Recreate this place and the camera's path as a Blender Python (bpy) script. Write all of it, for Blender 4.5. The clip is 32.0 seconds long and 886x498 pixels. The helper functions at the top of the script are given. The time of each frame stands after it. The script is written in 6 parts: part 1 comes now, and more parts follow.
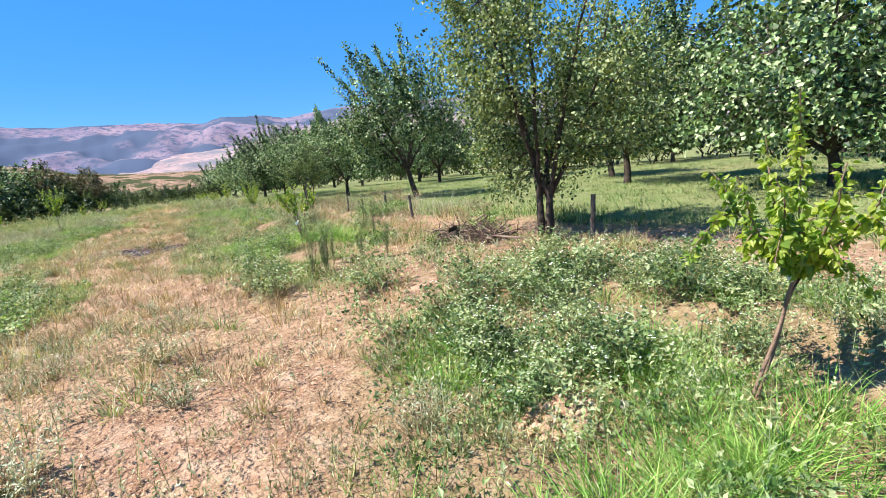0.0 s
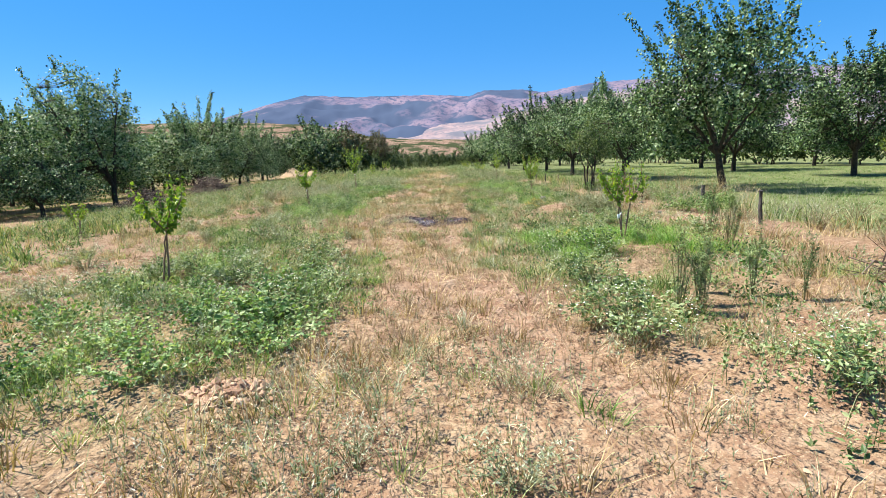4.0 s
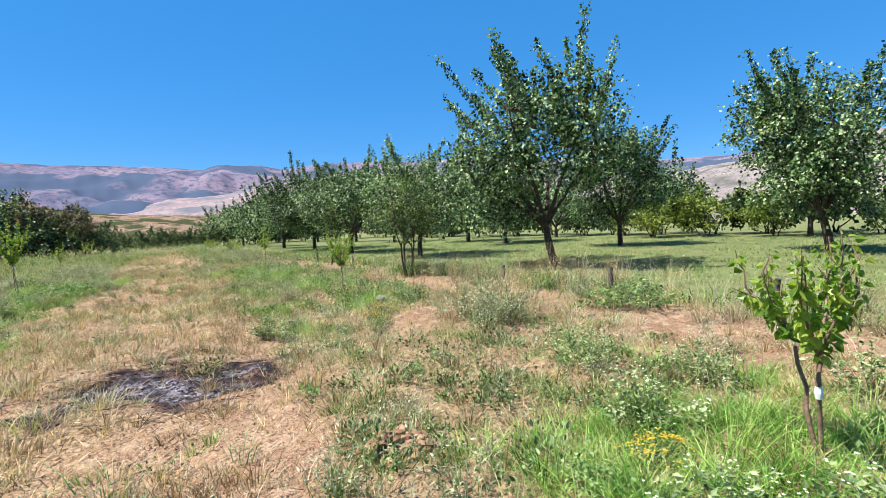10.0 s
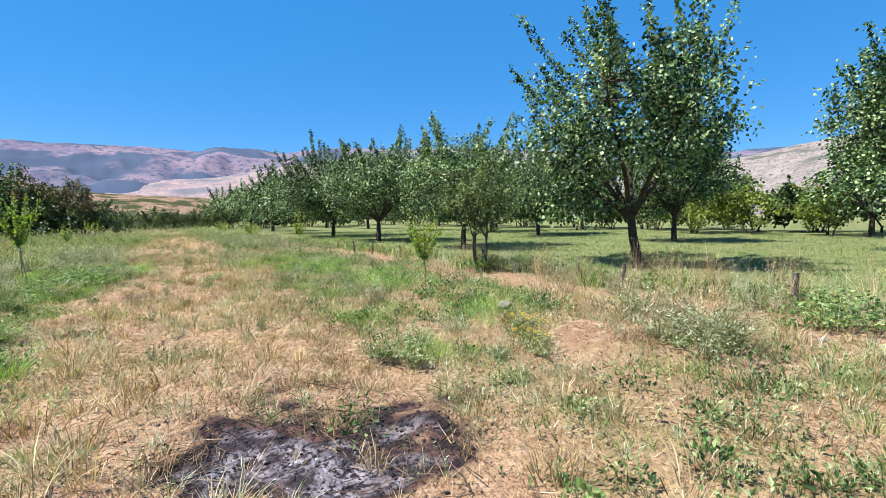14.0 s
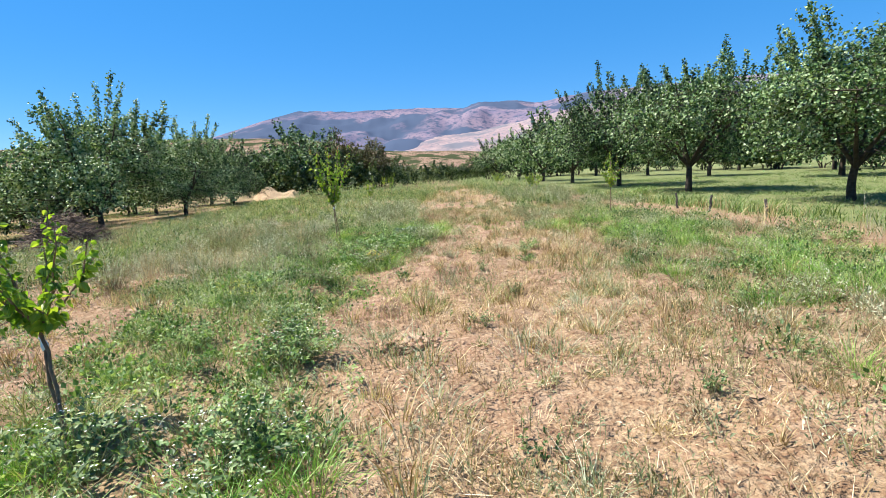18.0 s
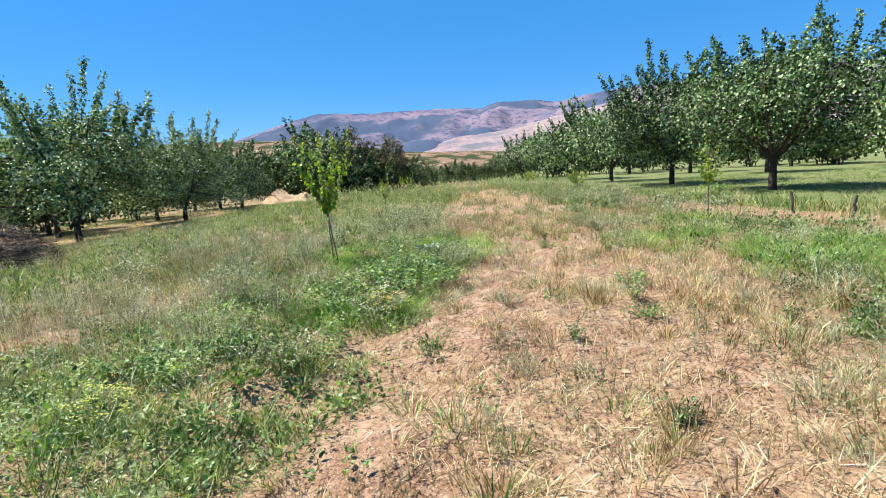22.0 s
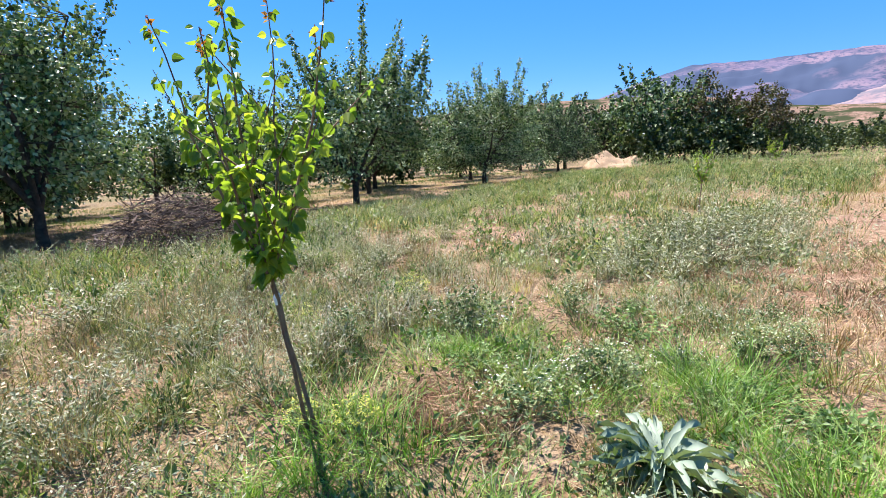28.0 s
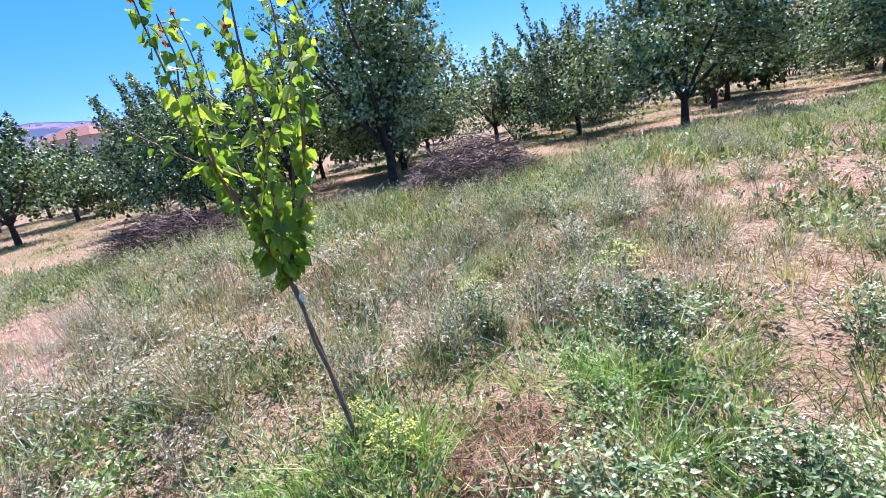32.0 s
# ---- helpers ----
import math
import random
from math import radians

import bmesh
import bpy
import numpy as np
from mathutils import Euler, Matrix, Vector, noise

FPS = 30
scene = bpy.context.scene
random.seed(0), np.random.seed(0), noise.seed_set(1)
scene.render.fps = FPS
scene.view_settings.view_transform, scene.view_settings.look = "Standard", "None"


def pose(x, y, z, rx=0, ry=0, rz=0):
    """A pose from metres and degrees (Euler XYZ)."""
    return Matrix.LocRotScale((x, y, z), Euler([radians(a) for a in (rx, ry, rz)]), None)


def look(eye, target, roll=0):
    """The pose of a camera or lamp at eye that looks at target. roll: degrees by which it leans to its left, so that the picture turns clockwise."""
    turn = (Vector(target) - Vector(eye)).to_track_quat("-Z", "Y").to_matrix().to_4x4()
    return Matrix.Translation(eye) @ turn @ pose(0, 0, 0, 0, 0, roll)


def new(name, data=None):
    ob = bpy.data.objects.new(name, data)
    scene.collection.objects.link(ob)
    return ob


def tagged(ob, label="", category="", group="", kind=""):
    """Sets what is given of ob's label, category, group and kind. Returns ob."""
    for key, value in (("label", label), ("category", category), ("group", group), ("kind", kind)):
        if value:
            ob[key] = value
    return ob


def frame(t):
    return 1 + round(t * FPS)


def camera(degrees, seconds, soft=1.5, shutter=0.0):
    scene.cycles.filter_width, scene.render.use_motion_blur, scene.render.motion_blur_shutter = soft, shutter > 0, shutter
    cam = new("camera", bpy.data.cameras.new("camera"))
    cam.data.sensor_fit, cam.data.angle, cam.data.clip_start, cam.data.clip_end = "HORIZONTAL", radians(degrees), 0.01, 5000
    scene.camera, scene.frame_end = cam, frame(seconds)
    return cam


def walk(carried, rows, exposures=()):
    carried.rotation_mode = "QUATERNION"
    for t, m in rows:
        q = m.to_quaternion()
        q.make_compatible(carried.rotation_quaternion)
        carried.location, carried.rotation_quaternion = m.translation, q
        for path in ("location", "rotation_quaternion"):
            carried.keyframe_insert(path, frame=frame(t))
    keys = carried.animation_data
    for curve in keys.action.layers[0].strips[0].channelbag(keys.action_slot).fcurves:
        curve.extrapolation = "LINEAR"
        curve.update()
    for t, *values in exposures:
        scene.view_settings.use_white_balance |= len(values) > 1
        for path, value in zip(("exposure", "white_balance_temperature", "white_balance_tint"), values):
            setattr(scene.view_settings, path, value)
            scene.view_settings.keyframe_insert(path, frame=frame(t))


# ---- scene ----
cam = camera(83.4, 32.0, soft=0.6)
PATH = [
    (0, (1.063, -14.689, 1.414), (2.101, -13.01, 1.093), -5.6),
    (0.5, (0.947, -14.643, 1.376), (1.76, -12.855, 1.002), -3.6),
    (1, (0.78, -14.562, 1.405), (1.358, -12.695, 0.976), -2.6),
    (1.5, (0.618, -14.293, 1.409), (1.039, -12.387, 0.975), -1.8),
    (2, (0.491, -13.991, 1.481), (0.8, -12.052, 1.103), -1.4),
    (2.5, (0.481, -13.524, 1.468), (0.717, -11.561, 1.161), -1.2),
    (4.5, (0.608, -11.403, 1.548), (0.695, -9.439, 1.183), -1.8),
    (5, (0.438, -10.981, 1.577), (0.221, -9.021, 1.245), -1.5),
    (5.5, (0.427, -10.495, 1.583), (0.108, -8.543, 1.288), -1.7),
    (6, (0.525, -9.894, 1.534), (0.579, -7.914, 1.255), -1.8),
    (6.5, (0.622, -9.307, 1.544), (0.865, -7.339, 1.282), -1.9),
    (7, (0.675, -8.772, 1.528), (0.971, -6.816, 1.234), -1.9),
    (7.5, (0.671, -8.252, 1.543), (0.969, -6.299, 1.228), -2.0),
    (8, (0.655, -7.697, 1.507), (0.913, -5.741, 1.18), -1.8),
    (8.5, (0.649, -7.185, 1.489), (0.907, -5.233, 1.137), -1.6),
    (9, (0.642, -6.67, 1.47), (0.961, -4.72, 1.158), -1.5),
    (9.5, (0.685, -6.134, 1.495), (1.233, -4.223, 1.275), -1.2),
    (10, (0.802, -5.664, 1.557), (1.906, -3.999, 1.468), -2.2),
    (10.5, (0.956, -5.189, 1.646), (2.444, -3.853, 1.662), -3.8),
    (11, (1.058, -4.887, 1.646), (2.654, -3.683, 1.696), -3.8),
    (11.5, (1.022, -4.594, 1.662), (2.685, -3.483, 1.694), -2.7),
    (12, (0.908, -4.321, 1.661), (2.556, -3.187, 1.651), -1.9),
    (12.5, (0.77, -3.991, 1.604), (2.305, -2.71, 1.542), -1.2),
    (13, (0.625, -3.569, 1.559), (1.996, -2.116, 1.463), -0.7),
    (13.5, (0.4, -3.205, 1.548), (1.625, -1.627, 1.442), -0.4),
    (14, (0.203, -2.92, 1.574), (1.318, -1.265, 1.44), -0.6),
    (14.5, (0.074, -2.464, 1.524), (1.084, -0.745, 1.368), -1.0),
    (15, (-0.024, -2.065, 1.536), (0.886, -0.293, 1.363), -1.9),
    (15.5, (-0.161, -1.644, 1.562), (0.618, 0.185, 1.346), -2.5),
    (17.5, (-0.077, 0.37, 1.548), (0.467, 2.264, 1.201), -2.3),
    (18, (-0.12, 0.895, 1.59), (0.055, 2.863, 1.28), -2.7),
    (18.5, (-0.327, 1.309, 1.548), (-0.717, 3.224, 1.122), -1.8),
    (19, (-0.428, 1.707, 1.529), (-1.297, 3.428, 0.995), -1.5),
    (19.5, (-0.505, 2.068, 1.514), (-1.504, 3.703, 0.94), -2.2),
    (20, (-0.662, 2.434, 1.521), (-1.795, 3.976, 0.94), -3.1),
    (20.5, (-0.711, 2.791, 1.496), (-1.958, 4.251, 0.938), -4.3),
    (21, (-0.642, 3.274, 1.472), (-1.624, 4.949, 0.989), -5.1),
    (21.5, (-0.493, 3.821, 1.509), (-0.939, 5.737, 1.146), -4.7),
    (22, (-0.137, 4.333, 1.495), (-0.037, 6.307, 1.192), -3.3),
    (22.5, (0.128, 4.814, 1.497), (0.561, 6.75, 1.244), -3.0),
    (23, (0.255, 5.352, 1.501), (0.779, 7.27, 1.277), -2.8),
    (23.5, (0.317, 5.977, 1.527), (0.86, 7.894, 1.352), -2.3),
    (24, (0.44, 6.61, 1.533), (1.032, 8.513, 1.373), -2.8),
    (24.5, (0.565, 7.177, 1.492), (1.172, 9.075, 1.325), -3.3),
    (26.5, (0.76, 9.637, 1.563), (0.845, 11.618, 1.304), -1.2),
    (27, (0.576, 10.135, 1.584), (-0.033, 12.011, 1.253), -1.6),
    (27.5, (0.531, 10.565, 1.609), (-0.519, 12.228, 1.245), -0.7),
    (28, (0.504, 10.993, 1.566), (-0.653, 12.575, 1.168), -2.2),
    (28.5, (0.518, 11.292, 1.604), (-0.701, 12.816, 1.168), -4.9),
    (29, (0.7, 11.61, 1.555), (-0.505, 13.131, 1.07), -6.6),
    (29.5, (0.774, 11.909, 1.529), (-0.438, 13.394, 0.959), -7.4),
    (30, (0.691, 12.236, 1.543), (-0.722, 13.512, 0.93), -7.8),
    (30.5, (0.666, 12.382, 1.556), (-0.97, 13.354, 0.941), -9.2),
    (31, (0.689, 12.582, 1.573), (-1.089, 13.268, 0.965), -10.9),
    (31.5, (0.679, 12.612, 1.585), (-1.166, 13.128, 1.012), -11.5),
    (32, (0.653, 12.586, 1.59), (-1.222, 13.009, 1.037), -10.3),
]
walk(cam, [(t, look(eye, target, roll)) for t, eye, target, roll in PATH], exposures=[(0.0, 1.41, 6500, 14), (2.0, 1.34, 6500, 11), (9.0, 1.22, 6500, 10), (18.0, 1.24, 6500, 10), (19.0, 1.34, 6300, 11), (21.0, 1.34, 6300, 11), (22.0, 1.24, 6500, 10), (26.5, 1.27, 6500, 10), (27.5, 1.35, 6400, 18), (29.0, 1.46, 6150, 26), (30.5, 1.55, 5850, 32), (32.0, 1.56, 5650, 35)])

# ---- light ----
SUN_FROM = Vector((-0.94, 0.34, 0)).normalized()
SUN_EL = radians(59)
world = bpy.data.worlds.new("world")
scene.world = world
world.use_nodes = True
wn = world.node_tree
sky = wn.nodes.new("ShaderNodeTexSky")
sky.sky_type = "NISHITA"
sky.sun_disc = False
sky.sun_elevation = SUN_EL
sky.sun_rotation = math.atan2(SUN_FROM.x, SUN_FROM.y)
sky.altitude = 1500
sky.air_density, sky.dust_density, sky.ozone_density = 1.0, 0.0, 4.0
wn.nodes["Background"].inputs["Strength"].default_value = 0.096
vivid = wn.nodes.new("ShaderNodeHueSaturation")
vivid.inputs["Saturation"].default_value = 1.32
wn.links.new(sky.outputs["Color"], vivid.inputs["Color"])
deep = wn.nodes.new("ShaderNodeMixRGB")
deep.inputs["Fac"].default_value = 0.66
deep.inputs["Color2"].default_value = (0.25, 1.42, 3.55, 1)
wn.links.new(vivid.outputs["Color"], deep.inputs["Color1"])
wn.links.new(deep.outputs["Color"], wn.nodes["Background"].inputs["Color"])

sun_data = bpy.data.lights.new("sun", "SUN")
sun_data.energy, sun_data.angle, sun_data.color = 5.0, radians(0.5), (1.0, 0.95, 0.87)
sun = new("sun", sun_data)
sun_dir = SUN_FROM * math.cos(SUN_EL) + Vector((0, 0, math.sin(SUN_EL)))
sun.matrix_world = look(sun_dir * 60, (0, 0, 0))


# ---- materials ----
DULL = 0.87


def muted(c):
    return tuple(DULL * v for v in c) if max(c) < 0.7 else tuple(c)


def mixed_tint(nt, geo, info, patch):
    """0..1 from the single leaf or blade, from the clump that it grows in, and from the plant."""
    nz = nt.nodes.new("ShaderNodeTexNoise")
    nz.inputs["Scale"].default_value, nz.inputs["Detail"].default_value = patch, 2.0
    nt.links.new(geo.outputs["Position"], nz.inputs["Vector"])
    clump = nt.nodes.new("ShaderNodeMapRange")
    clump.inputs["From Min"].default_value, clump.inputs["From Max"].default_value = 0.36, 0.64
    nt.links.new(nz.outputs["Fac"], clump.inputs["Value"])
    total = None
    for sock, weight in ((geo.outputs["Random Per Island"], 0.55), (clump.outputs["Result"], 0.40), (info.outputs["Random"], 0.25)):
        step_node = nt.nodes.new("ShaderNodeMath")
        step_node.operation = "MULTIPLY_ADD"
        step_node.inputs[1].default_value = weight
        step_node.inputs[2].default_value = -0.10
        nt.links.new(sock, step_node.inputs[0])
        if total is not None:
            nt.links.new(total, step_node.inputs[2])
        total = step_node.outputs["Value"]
    # stretched contrast: highlights and dark gaps are carried by leaf and blade colour
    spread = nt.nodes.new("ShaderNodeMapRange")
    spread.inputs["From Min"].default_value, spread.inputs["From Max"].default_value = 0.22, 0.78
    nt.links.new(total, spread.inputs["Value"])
    return spread.outputs["Result"]


def mat(name, colours, rough=0.7, per="island", scale=6.0, bump=0.0, bump_scale=40.0, through_light=0.0, gloss=0.3, patch=3.0):
    """colours: two or three base colours, mixed by the piece (island), by the object, or by noise."""
    m = bpy.data.materials.new(name)
    m.use_nodes = True
    nt = m.node_tree
    p = nt.nodes["Principled BSDF"]
    p.inputs["Roughness"].default_value = rough
    p.inputs["Specular IOR Level"].default_value = gloss
    ramp = nt.nodes.new("ShaderNodeValToRGB")
    els = ramp.color_ramp.elements
    while len(els) < len(colours):
        els.new(0.5)
    for k, c in enumerate(colours):
        els[k].position = k / (len(colours) - 1)
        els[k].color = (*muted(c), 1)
    tc = nt.nodes.new("ShaderNodeTexCoord")
    if per == "island":
        geo = nt.nodes.new("ShaderNodeNewGeometry")
        src = mixed_tint(nt, geo, nt.nodes.new("ShaderNodeObjectInfo"), patch)
    else:
        nz = nt.nodes.new("ShaderNodeTexNoise")
        nz.inputs["Scale"].default_value = scale
        nz.inputs["Detail"].default_value = 6
        nt.links.new(tc.outputs["Object"], nz.inputs["Vector"])
        st = nt.nodes.new("ShaderNodeMapRange")
        st.inputs["From Min"].default_value, st.inputs["From Max"].default_value = 0.3, 0.7
        nt.links.new(nz.outputs["Fac"], st.inputs["Value"])
        src = st.outputs["Result"]
    nt.links.new(src, ramp.inputs["Fac"])
    nt.links.new(ramp.outputs["Color"], p.inputs["Base Color"])
    if bump:
        b2 = nt.nodes.new("ShaderNodeTexNoise")
        b2.inputs["Scale"].default_value = bump_scale
        b2.inputs["Detail"].default_value = 8
        nt.links.new(tc.outputs["Object"], b2.inputs["Vector"])
        bn = nt.nodes.new("ShaderNodeBump")
        bn.inputs["Strength"].default_value = bump
        bn.inputs["Distance"].default_value = 0.02
        nt.links.new(b2.outputs["Fac"], bn.inputs["Height"])
        nt.links.new(bn.outputs["Normal"], p.inputs["Normal"])
    if through_light:
        tr = nt.nodes.new("ShaderNodeBsdfTranslucent")
        gain = nt.nodes.new("ShaderNodeMixRGB")
        gain.blend_type = "MULTIPLY"
        gain.inputs["Fac"].default_value = 1.0
        gain.inputs["Color2"].default_value = (1.5, 1.55, 0.6, 1)
        nt.links.new(ramp.outputs["Color"], gain.inputs["Color1"])
        nt.links.new(gain.outputs["Color"], tr.inputs["Color"])
        mx = nt.nodes.new("ShaderNodeMixShader")
        mx.inputs["Fac"].default_value = through_light
        nt.links.new(p.outputs["BSDF"], mx.inputs[1])
        nt.links.new(tr.outputs["BSDF"], mx.inputs[2])
        nt.links.new(mx.outputs["Shader"], nt.nodes["Material Output"].inputs["Surface"])
    return m


M_BARK = mat("bark", [(0.035, 0.026, 0.02), (0.10, 0.075, 0.055)], 0.9, "noise", 9, 0.9, 30)
M_BARK_YOUNG = mat("young_bark", [(0.15, 0.095, 0.065), (0.30, 0.20, 0.135)], 0.8, "noise", 14, 0.5, 60)
# near-black and pale ends paint crown gaps and sun glints over real leaf tones
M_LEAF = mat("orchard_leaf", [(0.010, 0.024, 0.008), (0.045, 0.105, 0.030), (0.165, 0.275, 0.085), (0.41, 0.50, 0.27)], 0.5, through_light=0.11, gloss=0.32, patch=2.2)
M_LEAF_OLIVE = mat("olive_leaf", [(0.035, 0.065, 0.018), (0.11, 0.175, 0.05), (0.33, 0.38, 0.17)], 0.5, through_light=0.25, gloss=0.3, patch=2.5)
M_LEAF_RUST = mat("rust_leaf", [(0.06, 0.045, 0.02), (0.13, 0.105, 0.04), (0.08, 0.11, 0.035)], 0.5, through_light=0.15, patch=1.5)
M_LEAF_SHRUB = mat("shrub_leaf", [(0.018, 0.038, 0.010), (0.05, 0.09, 0.024), (0.16, 0.20, 0.07)], 0.5, through_light=0.15, patch=1.0)
M_LEAF_YOUNG = mat("sapling_leaf", [(0.10, 0.19, 0.025), (0.20, 0.32, 0.04), (0.37, 0.44, 0.07)], 0.4, through_light=0.5, gloss=0.5, patch=5.0)
M_LEAF_LIME = mat("lime_shrub_leaf", [(0.09, 0.14, 0.02), (0.17, 0.23, 0.04), (0.29, 0.34, 0.07)], 0.5, through_light=0.3, patch=1.2)
M_LEAF_RED = mat("young_shoot_leaf", [(0.30, 0.10, 0.05), (0.35, 0.2, 0.07)], 0.45, through_light=0.4)
M_GRASS = mat("green_grass", [(0.045, 0.095, 0.018), (0.165, 0.265, 0.065), (0.47, 0.49, 0.23)], 0.5, through_light=0.24)
M_LUSH = mat("lush_grass", [(0.065, 0.17, 0.016), (0.15, 0.32, 0.05), (0.36, 0.50, 0.14)], 0.5, through_light=0.3)
M_FIELD = mat("field_grass", [(0.08, 0.145, 0.038), (0.16, 0.25, 0.072), (0.28, 0.345, 0.135)], 0.5, through_light=0.16, patch=1.2)
M_DRY = mat("dry_grass", [(0.22, 0.14, 0.065), (0.46, 0.335, 0.175), (0.72, 0.58, 0.36)], 0.7, through_light=0.2)
M_STRAW = mat("straw_litter", [(0.24, 0.15, 0.075), (0.49, 0.36, 0.20), (0.74, 0.60, 0.40)], 0.75)
M_WEED = mat("weed_leaf", [(0.036, 0.078, 0.024), (0.145, 0.23, 0.078), (0.41, 0.47, 0.24)], 0.5, through_light=0.25)
M_WEED_GREY = mat("grey_weed_leaf", [(0.11, 0.145, 0.065), (0.26, 0.30, 0.17), (0.54, 0.55, 0.40)], 0.6, through_light=0.22)
M_WEED_BROAD = mat("broad_weed_leaf", [(0.06, 0.13, 0.032), (0.165, 0.285, 0.085), (0.40, 0.50, 0.23)], 0.45, through_light=0.32)
M_SILVER = mat("silver_leaf", [(0.16, 0.24, 0.16), (0.30, 0.38, 0.28)], 0.6, through_light=0.15)
M_OLIVE = mat("olive_weed_leaf", [(0.085, 0.09, 0.035), (0.22, 0.215, 0.095), (0.44, 0.41, 0.23)], 0.6, through_light=0.2)
M_RED_STRAW = mat("reddish_straw", [(0.24, 0.12, 0.065), (0.42, 0.25, 0.14), (0.60, 0.43, 0.26)], 0.8)
M_BLEACH = mat("bleached_stalk", [(0.36, 0.33, 0.24), (0.50, 0.47, 0.37), (0.64, 0.61, 0.50)], 0.7, through_light=0.2)
M_STEM = mat("weed_stem", [(0.16, 0.17, 0.07), (0.28, 0.24, 0.11)], 0.7)
M_DEAD = mat("dead_stalk", [(0.18, 0.115, 0.065), (0.36, 0.26, 0.155), (0.55, 0.45, 0.30)], 0.8, through_light=0.15)
M_TWIG = mat("brush_twig", [(0.05, 0.032, 0.024), (0.14, 0.095, 0.07), (0.32, 0.24, 0.18)], 0.85)
M_WHITE = mat("white_flower", [(0.72, 0.72, 0.68), (0.85, 0.85, 0.84)], 0.6, through_light=0.2)
M_YELLOW = mat("yellow_flower", [(0.38, 0.41, 0.05), (0.54, 0.55, 0.10)], 0.6, through_light=0.2)
M_GOLD = mat("golden_flower", [(0.55, 0.35, 0.03), (0.68, 0.48, 0.06)], 0.6, through_light=0.2)
M_POST = mat("post_wood", [(0.05, 0.043, 0.037), (0.15, 0.13, 0.115)], 0.9, "noise", 12, 0.8, 40)
M_TAG = mat("plastic_tag", [(0.75, 0.75, 0.74), (0.82, 0.82, 0.82)], 0.5)
M_CHAR = mat("charred_wood", [(0.012, 0.011, 0.012), (0.05, 0.045, 0.045)], 0.9)
M_ASH = mat("ash", [(0.22, 0.20, 0.22), (0.42, 0.40, 0.42)], 0.95)
M_CLOD = mat("soil_clod", [(0.20, 0.105, 0.062), (0.33, 0.195, 0.12), (0.52, 0.35, 0.225)], 0.95)
M_STONE = mat("stone", [(0.15, 0.135, 0.115), (0.27, 0.24, 0.20)], 0.9, "noise", 20, 0.6, 50)
M_HEAP = mat("chaff", [(0.38, 0.26, 0.155), (0.52, 0.39, 0.25)], 0.95, "noise", 2.5, 0.9, 20)
M_WALL = mat("house_wall", [(0.55, 0.42, 0.34), (0.68, 0.55, 0.46)], 0.9, "noise", 0.6)
M_ROOF = mat("roof_tile", [(0.20, 0.085, 0.06), (0.30, 0.14, 0.10)], 0.85, "noise", 1.2)
M_GLASS = mat("dark_pane", [(0.02, 0.025, 0.03), (0.04, 0.045, 0.05)], 0.15)


def ramp_mix(nt, a, b, fac):
    mx = nt.nodes.new("ShaderNodeMixRGB")
    for sock, val in ((mx.inputs["Color1"], a), (mx.inputs["Color2"], b), (mx.inputs["Fac"], fac)):
        if isinstance(val, tuple):
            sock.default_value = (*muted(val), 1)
        else:
            nt.links.new(val, sock)
    return mx.outputs["Color"]


def noise_fac(nt, vec, scale, lo, hi, detail=6.0):
    nz = nt.nodes.new("ShaderNodeTexNoise")
    nz.inputs["Scale"].default_value, nz.inputs["Detail"].default_value = scale, detail
    nt.links.new(vec, nz.inputs["Vector"])
    mr = nt.nodes.new("ShaderNodeMapRange")
    mr.inputs["From Min"].default_value, mr.inputs["From Max"].default_value = lo, hi
    nt.links.new(nz.outputs["Fac"], mr.inputs["Value"])
    return mr.outputs["Result"]


